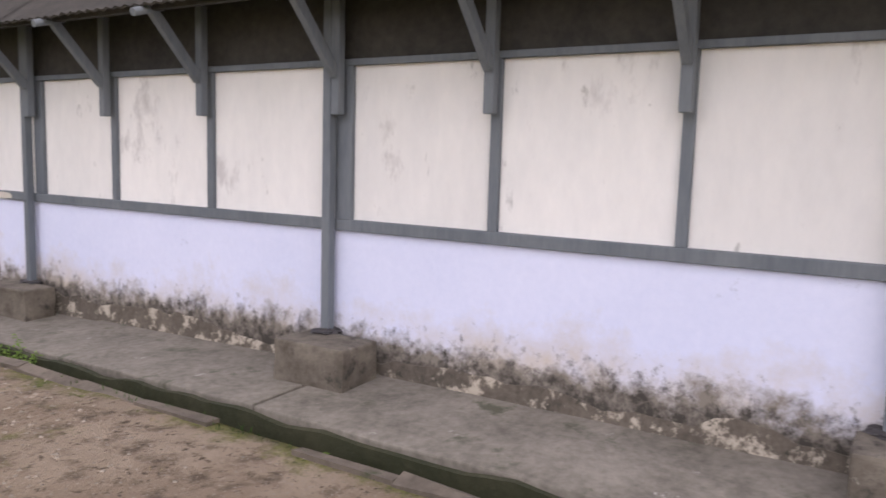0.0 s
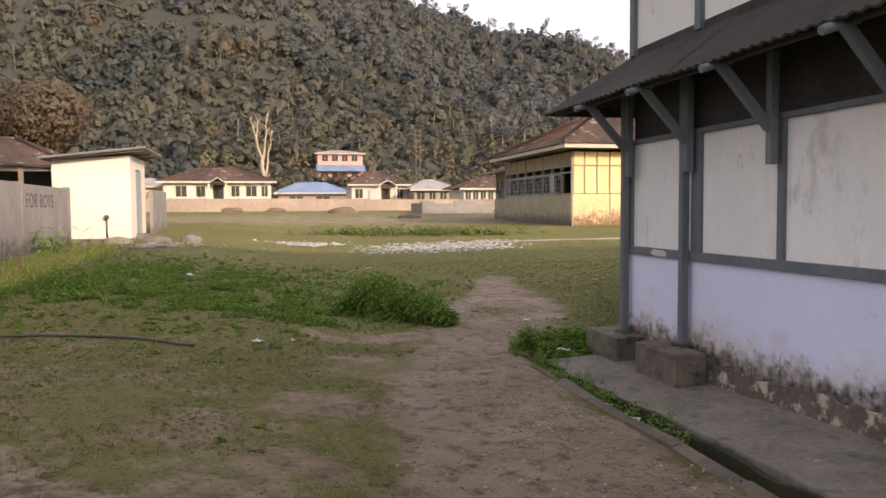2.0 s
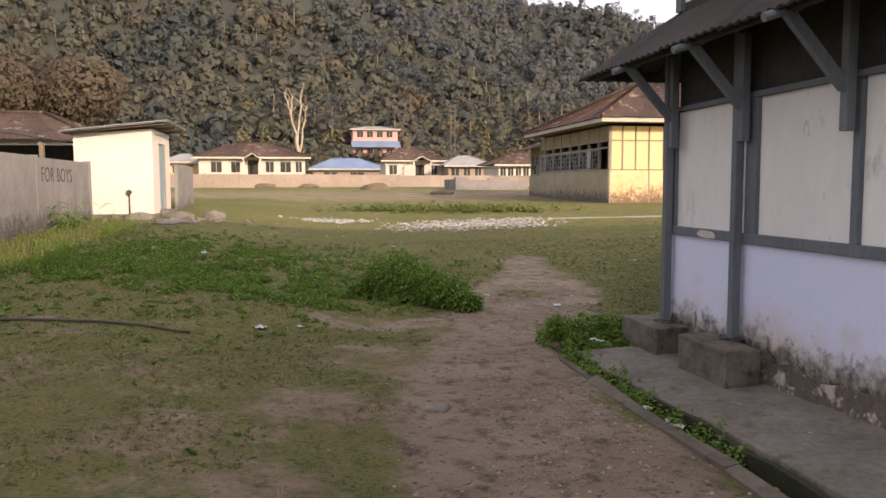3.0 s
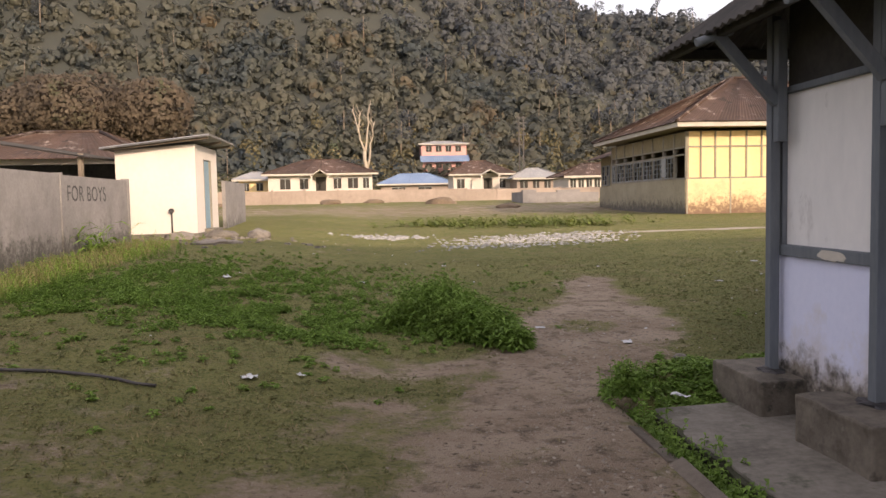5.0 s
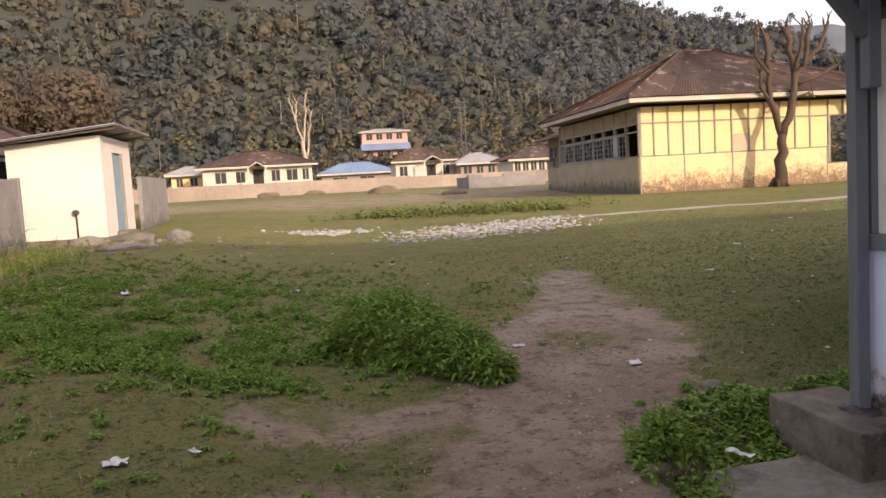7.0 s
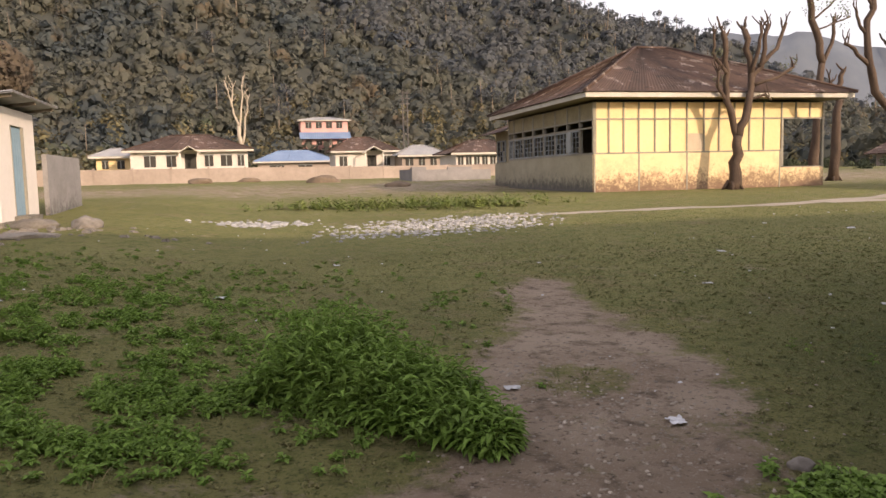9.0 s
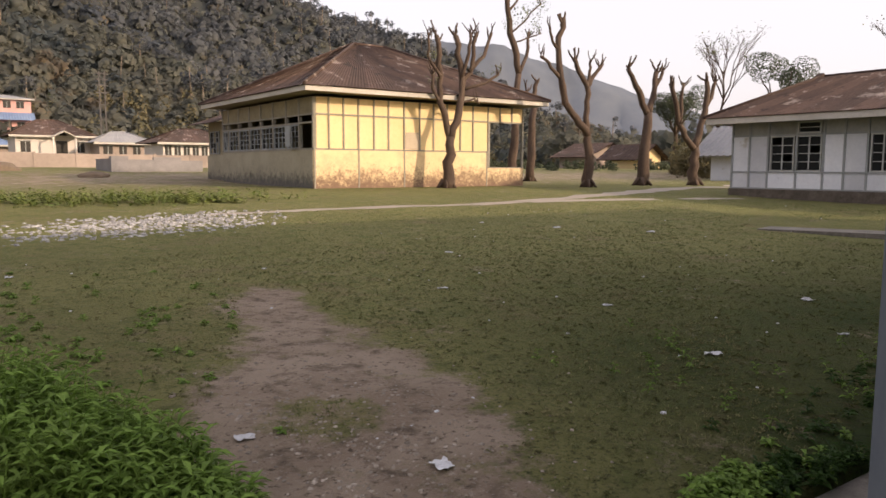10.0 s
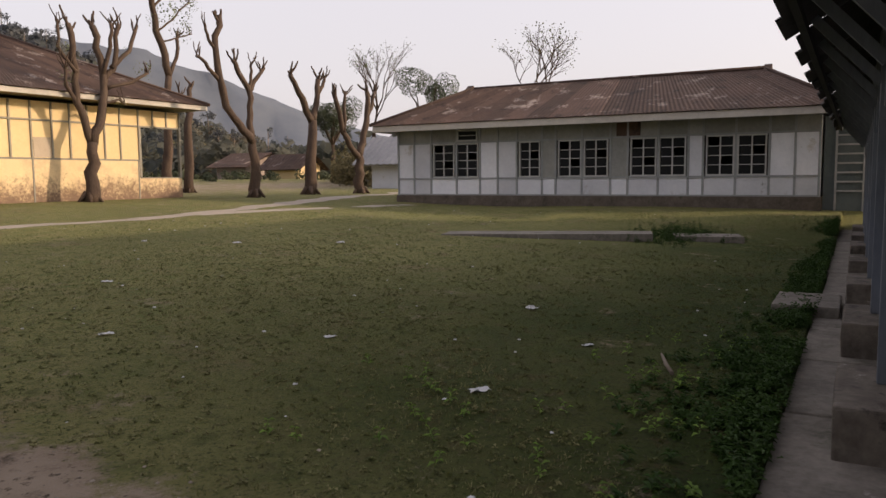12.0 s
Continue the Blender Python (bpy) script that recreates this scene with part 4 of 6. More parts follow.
    for x in (23.25, 25.22):
        boxed("opening_post", (x - 0.05, x + 0.05, Y0 - 0.022, Y0 + 0.10, 1.64, RZ - 0.03), BATTEN, b)
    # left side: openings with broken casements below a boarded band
    boxed("frieze", (X0 + 0.02, X0 + 0.10, Y0 + 0.05, Y1, RZ + 0.03, WZ), OLIVE_SHADED, b, "shaded ochre boards under the eave")
    for z in (DZ, RZ, 3.30):
        boxed("rail", (X0 - 0.02, X0 + 0.12, Y0 + 0.05, Y1, z - 0.03, z + 0.03), BATTEN, b)
    side = [34.18, 35.4, 36.6, 37.9, 39.2, 40.5, 41.8, 43.1, 43.85]
    for y in side:
        boxed("stud", (X0 - 0.025, X0 + 0.12, y - 0.04, y + 0.04, DZ + 0.03, WZ), BATTEN, b)
    for a, c in zip(side[1:], side[2:]):
        casement("window", b, (X0 + 0.05, a + 0.05), (0, 1), c - a - 0.1, DZ + 0.04, 3.26, 3, 4, WB_TIMBER, skip=(0, 1, 3))
    boxed("hanging_shutter", (X0 - 0.35, X0 - 0.31, 35.5, 35.95, DZ + 0.1, 3.2), WB_TIMBER, b, "grey shutter hanging open")
    # eaves and roof
    for dims in ((14.08, 25.95, 33.24, 33.29, 4.36, 4.54), (14.08, 14.13, 33.29, 44.7, 4.36, 4.54), (25.9, 25.95, 33.29, 44.7, 4.36, 4.54)):
        boxed("fascia", dims, FASCIA, b, "weathered pale fascia board")
    boxed("soffit", (14.14, 25.89, 33.30, 44.7, 4.38, 4.40), OLIVE_SHADED, b)
    hip_sheets(b, 14.0, 26.03, 33.16, 44.8, 4.56, 19.2, 20.8, 38.9, 39.0, 7.15, RUST, sheet=0.85, pitch=0.14)
    return b


yellow_building()


def yellow_wing():
    b = thing("yellow_wing", (14.9, 44.6, 0.8), "low ochre wing with tin lean-to roof behind the hall", "building")
    boxed("dado_wall", (15.3, 22, 45.2, 47.6, 0.7, 2.2), OCHRE_SHADED, b)
    boxed("upper_wall", (15.36, 21.9, 45.3, 47.5, 2.2, 3.9), OLIVE_SHADED, b)
    for y in (45.8,):
        casement("window", b, (15.32, y), (0, 1), 1.3, 2.25, 3.4, 3, 4, WB_TIMBER, skip=(0, 2))
    bm = bmesh.new()
    corrugated(bm, (14.5, 44.6, 3.75), (14.5, 48.2, 3.75), (18.5, 48.2, 5.1), (18.5, 44.6, 5.1), 0.2)
    part("roof_sheet", bm, RUST, b)
    bm = bmesh.new()
    corrugated(bm, (22.8, 48.2, 3.75), (22.8, 44.6, 3.75), (18.5, 44.6, 5.1), (18.5, 48.2, 5.1), 0.2)
    part("roof_sheet", bm, RUST, b)


yellow_wing()


# ---- white panelled building ----
def white_building():
    X, Y0, Y1 = 28.32, 10.6, 25.5
    b = thing("white_building", (X, Y0, 0.4), "shabby white panelled building with brown tin roof", "building")
    boxed("plinth", (X - 0.06, X + 7.2, Y0 - 0.05, Y1 + 0.05, 0.0, 0.86), MOSSY, b, "dark damp cement plinth")
    LOW, SIL, HEAD, CEIL = 0.86, 1.49, 2.82, 3.34
    groups = [(12.06, 13.94, 2), (14.48, 16.37, 2), (17.05, 18.92, 2), (19.51, 20.40, 1), (21.96, 23.96, 2)]
    stops = [Y0 + 0.03, 11.3, 12.02, 13.0, 13.98, 14.44, 15.4, 16.41, 17.0, 18.0, 18.96, 19.47, 20.44, 21.2, 21.92, 22.9, 24.0, 24.75, Y1 - 0.03]
    windows = [(a, c) for a, c, _ in groups]
    for a, c in zip(stops, stops[1:]):
        boxed("panel", (X + 0.02, X + 0.08, a, c, LOW, SIL - 0.03), WB_PANEL, b)
        inside = any(lo - 0.1 < (a + c) / 2 < hi + 0.1 for lo, hi in windows)
        if not inside:
            boxed("panel", (X + 0.02, X + 0.08, a, c, SIL + 0.03, HEAD), WB_GREY if 18.9 < (a + c) / 2 < 19.5 or 16.4 < (a + c) / 2 < 17.0 else WB_PANEL, b)
        boxed("lintel_board", (X + 0.03, X + 0.08, a, c, HEAD + 0.03, CEIL), WB_GREY, b)
    for y in stops:
        boxed("stud", (X - 0.02, X + 0.10, y - 0.035, y + 0.035, LOW, CEIL), WB_TIMBER, b)
    for z in (LOW + 0.02, SIL, HEAD + 0.01):
        boxed("rail", (X - 0.015, X + 0.09, Y0, Y1, z - 0.03, z + 0.03), WB_TIMBER, b)
    for lo, hi, count in groups:
        w = (hi - lo) / count
        for k in range(count):
            casement("window", b, (X + 0.06, lo + k * w + 0.04), (0, 1), w - 0.08, SIL + 0.03, HEAD - 0.02, 2, 4, SASH, skip=(2,) if k else (4,))
    casement("transom", b, (X - 0.03, 22.0), (0, 1), 0.85, HEAD + 0.05, CEIL - 0.05, 1, 2, SASH)
    boxed("rusty_patch", (X - 0.012, X + 0.025, 16.0, 16.8, HEAD + 0.05, CEIL - 0.02), RUST, b, "rust-stained tin patch")
    # side and back walls, dark room behind
    boxed("side_wall", (X + 0.10, X + 7.1, Y1 - 0.1, Y1, LOW, CEIL), WB_PANEL, b)
    boxed("side_wall", (X + 0.10, X + 7.1, Y0, Y0 + 0.1, LOW, CEIL), WB_PANEL, b)
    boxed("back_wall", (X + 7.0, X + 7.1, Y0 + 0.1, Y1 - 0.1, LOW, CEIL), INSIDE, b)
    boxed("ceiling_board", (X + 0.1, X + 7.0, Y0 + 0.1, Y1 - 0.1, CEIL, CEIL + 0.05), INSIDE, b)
    boxed("fascia", (27.46, 27.51, 9.9, 26.1, 3.28, 3.50), FASCIA, b, "dirty white fascia board")
    boxed("fascia", (27.51, 36.2, 26.05, 26.1, 3.28, 3.50), FASCIA, b, "dirty white fascia board")
    boxed("soffit", (27.52, 36.1, 9.95, 26.04, 3.38, 3.40), WB_GREY, b)
    hip_sheets(b, 27.40, 36.2, 9.85, 26.18, 3.52, 31.75, 31.85, 12.6, 23.9, 5.2, RUST, sheet=0.9, pitch=0.14)
    for y0, y1 in ((12.35, 12.6), (23.9, 24.15)):
        bm = bmesh.new()
        vs = [bm.verts.new(p) for p in ((31.3, y0, 5.02), (32.3, y0, 5.02), (31.8, y0, 5.36), (31.3, y1, 5.02), (32.3, y1, 5.02), (31.8, y1, 5.36))]
        for f in ((0, 1, 2), (5, 4, 3), (0, 2, 5, 3), (1, 4, 5, 2), (0, 3, 4, 1)):
            bm.faces.new([vs[i] for i in f])
        part("gablet", bm, RUST, b)
    # small dark annexe at the near end, with a ladder-like lattice
    boxed("annexe_wall", (X + 0.6, X + 3, 8.6, Y0 - 0.06, 0.3, 3.3), surface("dark_teal_board", (0.07, 0.09, 0.095), (0.12, 0.14, 0.145)), b, "dark annexe at the end of the building")
    for k in range(8):
        boxed("lattice_bar", (X + 0.5, X + 0.56, 9.45, 10.2, 1.0 + 0.28 * k, 1.05 + 0.28 * k), WB_TIMBER, b)
    for y in (9.45, 10.2):
        boxed("lattice_post", (X + 0.5, X + 0.56, y - 0.03, y + 0.03, 0.3, 3.3), WB_TIMBER, b)


white_building()


# ---- outhouse and cement walls ----
def outhouse():
    b = thing("outhouse", (-3.6, 24.5, 0.9), "small pale cream outhouse with sloping tin roof", "outhouse")
    x0, x1, y0, y1, z = -4.55, -2.62, 23.2, 25.85, 0.80
    t = 0.12

    def wall(nm, pts, thick):
        bm = bmesh.new()
        lo = [bm.verts.new(p) for p in pts]
        hi = [bm.verts.new(Vector(p) + Vector(thick)) for p in pts]
        bm.faces.new(lo)
        bm.faces.new(hi[::-1])
        for k in range(len(pts)):
            bm.faces.new((lo[k], hi[k], hi[(k + 1) % len(pts)], lo[(k + 1) % len(pts)]))
        bmesh.ops.recalc_face_normals(bm, faces=bm.faces)
        part(nm, bm, CREAM, b)
    wall("front_wall", [(x0, y0, z), (x1, y0, z), (x1, y0, 3.13), (x0, y0, 2.98)], (0, t, 0))
    wall("back_wall", [(x0, y1 - t, z), (x1, y1 - t, z), (x1, y1 - t, 3.13), (x0, y1 - t, 2.98)], (0, t, 0))
    wall("side_wall", [(x0, y0 + t, z), (x0, y1 - t, z), (x0, y1 - t, 2.98), (x0, y0 + t, 2.98)], (t, 0, 0))
    wall("side_wall", [(x1, y0 + t, z), (x1, 24.12, z), (x1, 24.12, 3.13), (x1, y0 + t, 3.13)], (-t, 0, 0))
    wall("side_wall", [(x1, 25.02, z), (x1, y1 - t, z), (x1, y1 - t, 3.13), (x1, 25.02, 3.13)], (-t, 0, 0))
    wall("side_wall", [(x1, 24.12, 2.80), (x1, 25.02, 2.80), (x1, 25.02, 3.13), (x1, 24.12, 3.13)], (-t, 0, 0))
    door = boxed("door", (x1 - 0.09, x1 - 0.05, 24.16, 24.98, 0.98, 2.78), BLUE_DOOR, b, "faded blue plank door")
    for k in range(5):
        boxed("plank", (x1 - 0.05, x1 - 0.042, 24.17 + k * 0.162, 24.32 + k * 0.162, 1.0, 2.76), BLUE_DOOR, door)
    for y in (24.12, 24.98):
        boxed("door_frame", (x1 - 0.10, x1 + 0.01, y, y + 0.04, 0.98, 2.80), BATTEN, b)
    boxed("threshold", (x1 - 0.1, x1 + 0.25, 24.0, 25.1, 0.6, 0.98), CONCRETE, b)
    boxed("base", (x0 - 0.1, x1 + 0.06, y0 - 0.12, y1, 0.4, 0.90), CONCRETE, b, "rough cement footing")
    bm = bmesh.new()
    corrugated(bm, (x0 - 0.22, y0 - 0.45, 3.03), (x0 - 0.22, y1 + 0.3, 3.03), (x1 + 0.46, y1 + 0.3, 3.33), (x1 + 0.46, y0 - 0.45, 3.33), 0.11, 0.014, 0.03)
    part("roof_sheet", bm, TIN_GREY, b, "rust-flecked grey tin roof")
    for y in (y0 - 0.3, (y0 + y1) / 2, y1 + 0.1):
        bm = bmesh.new()
        beam(bm, (x0 - 0.15, y, 2.99), (x1 + 0.40, y, 3.26), 0.06, 0.07)
        part("rafter", bm, CUT_WOOD, b)
    bm = bmesh.new()
    tube(bm, [(-3.23, y0 - 0.03, 0.9), (-3.23, y0 - 0.03, 1.42)], [0.018, 0.018], 8)
    tube(bm, [(-3.23, y0 - 0.10, 1.47), (-3.23, y0 - 0.0, 1.47)], [0.06, 0.06], 12)
    part("waste_pipe", bm, IRON, b, "thin dark pipe with round cap")


outhouse()


def cement_wall():
    b = thing("boundary_wall", (-3.8, 16, 0.5), "grey streaked cement screen wall with faded lettering", "wall")
    for y0, y1 in ((6.0, 9.9), (10.0, 13.9), (14.0, 17.85), (17.95, 21.6)):
        boxed("wall_panel", (-3.90, -3.80, y0, y1, 0.2, 2.2 + random.uniform(-0.015, 0.015)), GREY_WALL, b)
    for y in (9.95, 13.95, 17.9, 21.64):
        boxed("pillar", (-3.93, -3.775, y - 0.05, y + 0.05, 0.2, 2.23), GREY_WALL, b)
    boxed("return_wall", (-9.5, -3.92, 21.55, 21.65, 0.2, 2.2), GREY_WALL, b)
    text = bpy.data.curves.new("lettering", "FONT")
    text.body = "FOR BOYS"
    text.size, text.extrude = 0.42, 0.0015
    text.space_character = 1.08
    tmp = new("lettering_curve", text)
    me = bpy.data.meshes.new_from_object(tmp)
    bpy.data.objects.remove(tmp)
    me.materials.append(PAINT_BLACK)
    ob = new("lettering", me)
    ob.parent = b
    ob.matrix_parent_inverse = Matrix.Translation(-b.location)
    ob.matrix_basis = Matrix(((0, 0, 1, -3.797), (1, 0, 0, 18.15), (0, 1, 0, 1.72), (0, 0, 0, 1)))
    tagged(ob, "faded black painted words")


cement_wall()
pan = boxed("screen_panel", (-2.52, -2.42, 25.95, 29.35, 0.3, 2.28), GREY_WALL, None)
tagged(pan, "grey cement screen panel beside the outhouse", "wall")


def tin_shed(name, label, x0, x1, y0, y1, ze, zr, wall_mat, roof_mat, floor):
    b = thing(name, (x0, y0, floor), label, "shed")
    boxed("wall", (x0 + 0.5, x1 - 0.5, y0 + 0.5, y1 - 0.5, floor - 0.4, ze + 0.1), wall_mat, b)
    for k in range(3):
        u = x0 + 0.9 + (x1 - x0 - 2.6) * k / 2
        boxed("window", (u, u + 0.8, y0 + 0.46, y0 + 0.495, floor + 0.9, floor + 1.7), INSIDE, b)
    ry = (y0 + y1) / 2
    hip_sheets(b, x0, x1, y0, y1, ze, x0 + (x1 - x0) * 0.35, x0 + (x1 - x0) * 0.65, ry, ry + 0.05, zr, roof_mat, sheet=1.1, pitch=0.2)
    return b


tin_shed("tin_shed", "low shed with patched rusty roof behind the cement wall", -12.5, -5.2, 28.5, 35.0, 3.15, 4.25, CREAM, RUST, 0.9)
shed = thing("open_shed", (-7.5, 22.6, 0.6), "open lean-to shed with dark sagging tin roof", "shed")
bm = bmesh.new()
corrugated(bm, (-4.75, 22.0, 2.78), (-4.75, 26.8, 2.85), (-10.5, 26.8, 3.85), (-10.5, 22.0, 3.75), 0.12, 0.014, 0.03)
part("roof_sheet", bm, RUST_DARK, shed)
for x, y in ((-5.0, 22.2), (-5.0, 26.6), (-10.2, 22.2), (-10.2, 26.6)):
    boxed("shed_post", (x - 0.05, x + 0.05, y - 0.05, y + 0.05, 0.4, 2.82 + (abs(x) - 4.75) * 0.17), CUT_WOOD, shed)
boxed("rear_wall", (-10.1, -5.05, 26.5, 26.55, 0.5, 2.85), DARK_BOARD, shed)


# ---- settlement beyond the field ----
def field_wall():
    b = thing("field_wall", (0, 72, 1.4), "long low pinkish cement panel wall round the field", "wall")
    for i in range(34):
        x0 = -62 + i * 2.9
        z = 1.55 - 0.006 * x0
        if x0 > 32:
            break
        boxed("wall_panel", (x0, x0 + 2.75, 72.02, 72.12, z - 0.6, z + 1.12 + random.uniform(-0.03, 0.03)), HOUSE_PANEL, b)
        boxed("pillar", (x0 + 2.75, x0 + 2.9, 71.97, 72.17, z - 0.6, z + 1.2), HOUSE_PANEL, b)


HOUSE_PANEL = surface("pinkish_cement", (0.25, 0.20, 0.175), (0.37, 0.30, 0.26), fine=3, coarse=0.4, bump=0.1, vary=0.08)
field_wall()


def house(name, label, x0, x1, y0, y1, floor, ze, zr, wall_mat, roof_mat, openings, porch=None, group="houses beyond the field"):
    b = thing(name, (x0, y0, floor), label, "house", group)
    boxed("wall", (x0, x1, y0, y1, floor - 1.0, ze), wall_mat, b)
    for u0, u1, z0, z1, m in openings:
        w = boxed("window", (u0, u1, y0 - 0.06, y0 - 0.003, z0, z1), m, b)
        boxed("window_frame", (u0 - 0.08, u1 + 0.08, y0 - 0.09, y0 - 0.062, z1, z1 + 0.1), WB_TIMBER, w)
        boxed("mullion", ((u0 + u1) / 2 - 0.05, (u0 + u1) / 2 + 0.05, y0 - 0.085, y0 - 0.062, z0, z1), WB_TIMBER, w)
    boxed("fascia", (x0 - 0.7, x1 + 0.7, y0 - 0.74, y0 - 0.70, ze - 0.12, ze + 0.10), FASCIA, b)
    ry = (y0 + y1) / 2
    run = min((x1 - x0) * 0.35, (y1 - y0) / 2)
    hip_sheets(b, x0 - 0.7, x1 + 0.7, y0 - 0.7, y1 + 0.7, ze + 0.1, x0 + run, x1 - run, ry, ry + 0.05, zr, roof_mat, sheet=2.2, pitch=0.5)
    if porch:
        p0, p1, pz = porch
        bm = bmesh.new()
        mid = (p0 + p1) / 2
        for a, c in (((p0, pz - 0.7), (mid, pz)), ((p1, pz - 0.7), (mid, pz))):
            vs = [bm.verts.new(p) for p in ((a[0], y0 - 2.2, a[1]), (c[0], y0 - 2.2, c[1]), (c[0], y0 + 0.5, c[1]), (a[0], y0 + 0.5, a[1]))]
            top = [bm.verts.new(v.co + Vector((0, 0, 0.12))) for v in vs]
            bm.faces.new(vs)
            bm.faces.new(top[::-1])
            for k in range(4):
                bm.faces.new((vs[k], top[k], top[(k + 1) % 4], vs[(k + 1) % 4]))
        part("porch_roof", bm, FASCIA, b)
        for u in (p0 + 0.15, p1 - 0.15):
            boxed("porch_post", (u - 0.09, u + 0.09, y0 - 2.1, y0 - 1.92, floor - 1.0, pz - 0.65), HOUSE_WHITE, b)
        boxed("doorway", (mid - 0.6, mid + 0.6, y0 - 0.05, y0 - 0.004, floor, floor + 2.1), INSIDE, b)
    return b


D = INSIDE
house("bungalow", "white bungalow with brown hipped roof and gabled porch", -10.3, 2.0, 95, 103, 2.6, 5.0, 6.95, HOUSE_WHITE, RUST,
      [(-8.9, -7.7, 3.3, 4.5, D), (-6.6, -5.6, 3.3, 4.5, D), (-2.6, -1.7, 3.3, 4.5, D), (-0.9, 0.3, 3.3, 4.5, D), (0.9, 1.6, 3.3, 4.5, D)], (-5.2, -3.0, 5.4))
house("cottage", "cream cottage with dark roof and white gabled porch", 12.9, 20.6, 105, 112, 2.4, 5.0, 7.0, HOUSE_WHITE, RUST,
      [(13.4, 14.4, 3.2, 4.4, D), (19.0, 20.0, 3.2, 4.4, D)], (16.3, 18.9, 5.5))
house("ochre_cottage", "small ochre cottage beside the bungalow", -14.6, -10.9, 100, 105, 2.6, 4.6, 5.7, YELLOW, TIN_GREY, [(-14.0, -13.3, 3.3, 4.2, D), (-12.4, -11.6, 3.3, 4.2, D)])
house("blue_roofed_shed", "long low shed with faded blue tin roof", 3.4, 13.8, 118, 124, 2.4, 4.15, 5.85, HOUSE_PANEL, TIN_BLUE, [(5, 7, 2.7, 3.7, D), (9, 11, 2.7, 3.7, D)])
house("striped_shed", "shed with pale streaked rusty tin roof", 20.6, 26.0, 100, 105, 2.2, 4.2, 5.6, HOUSE_PANEL, TIN_GREY, [(21, 22, 2.6, 3.9, D), (22.7, 23.5, 2.6, 3.9, D), (24.2, 25, 2.6, 3.9, D)])
house("verandah_house", "brown-roofed house with a row of pale verandah posts", 23.4, 31.0, 85, 92, 1.8, 3.9, 5.5, HOUSE_WHITE, RUST, [(23.6 + k * 0.9, 24.2 + k * 0.9, 2.0, 3.6, D) for k in range(7)])
house("hill_house", "ochre house with grey roof on the slope", -25.0, -19.0, 198, 203, 10.4, 13.0, 14.0, YELLOW, TIN_GREY, [(-24, -23, 11, 12, D), (-22, -21, 11, 12, D)])
house("slope_cottage", "small white cottage high among the trees", -28.0, -22.5, 212, 217, 16.0, 18.2, 19.2, HOUSE_WHITE, TIN_GREY, [(-26, -25, 16.6, 17.6, D)])
pinkh = house("pink_house", "two-storey pink house with pale tin roofs on the slope", 14.4, 25.4, 188, 195, 8.0, 15.3, 16.3, PINK, TIN_GREY,
              [(15.5 + k * 2.4, 16.9 + k * 2.4, 13.5, 14.9, D) for k in range(4)] + [(15.5 + k * 2.4, 16.9 + k * 2.4, 9.6, 10.6, D) for k in range(4)])
bm = bmesh.new()
corrugated(bm, (14.0, 186.2, 11.0), (25.9, 186.2, 11.0), (25.9, 188.0, 12.6), (14.0, 188.0, 12.6), 0.5, 0.02)
part("lower_roof", bm, TIN_BLUE, pinkh, "pale blue tin lower roof")

ruin = thing("ruined_wall", (12.7, 58, 0.9), "low broken grey wall stub in the field", "wall")
for x0, x1, y0, y1, h in ((12.7, 13.7, 57.6, 58.2, 2.25), (13.7, 15.3, 57.9, 58.2, 2.05), (15.3, 17.0, 57.9, 58.2, 2.2), (17.0, 18.4, 57.9, 58.2, 2.0), (12.7, 13.0, 58.2, 62.0, 2.1)):
    boxed("wall_piece", (x0, x1, y0, y1, 0.5, h), GREY_WALL, ruin)


def hut_far(x, y, z, w, h, roof, wall_m, label):
    """A hut whose gable looks down the y axis, with a dark doorway and open rafters under the gable."""
    b = thing("far_hut", (x, y, z), label, "hut", "far huts")
    boxed("wall", (x, x + w, y, y + 5, z - 1.5, z + h), wall_m, b)
    mid = x + w / 2
    bm = bmesh.new()
    lo = [bm.verts.new(p) for p in ((x, y + 0.05, z + h), (x + w, y + 0.05, z + h), (mid, y + 0.05, z + h + 1.3))]
    hi = [bm.verts.new(v.co + Vector((0, 0.15, 0))) for v in lo]
    bm.faces.new(lo)
    bm.faces.new(hi[::-1])
    for k in range(3):
        bm.faces.new((lo[k], hi[k], hi[(k + 1) % 3], lo[(k + 1) % 3]))
    part("gable", bm, wall_m, b)
    for sgn in (-1, 1):
        bm = bmesh.new()
        e = mid + sgn * (w / 2 + 0.9)
        corrugated(bm, (e, y - 0.9, z + h - 0.45), (e, y + 6, z + h - 0.45), (mid, y + 6, z + h + 1.5), (mid, y - 0.9, z + h + 1.5), 0.5, 0.03, 0.12)
        part("roof_slope", bm, roof, b)
    boxed("doorway", (mid - 0.5, mid + 0.4, y - 0.05, y - 0.003, z, z + h - 0.3), D, b)


hut_far(75, 77.5, 1.3, 8.0, 2.2, RUST, HOUSE_PANEL, "thatch-brown hut among the far trees")
hut_far(75, 69.0, 1.2, 4.2, 1.9, RUST, YELLOW, "small ochre hut with brown gable roof")
hut_far(46, 33.7, 0.8, 3.4, 2.1, TIN_GREY, WB_PANEL, "small grey shed with pale tin roof")

pyl = thing("power_pole", (25.5, 121, 3.0), "tall dark lattice power pole before the hill", "pole")
for dx in (-0.35, 0.35):
    bm = bmesh.new()
    beam(bm, (25.5 + dx, 121, 2.0), (25.5 + dx, 121, 14.6), 0.16, 0.16)
    part("leg", bm, IRON, pyl)
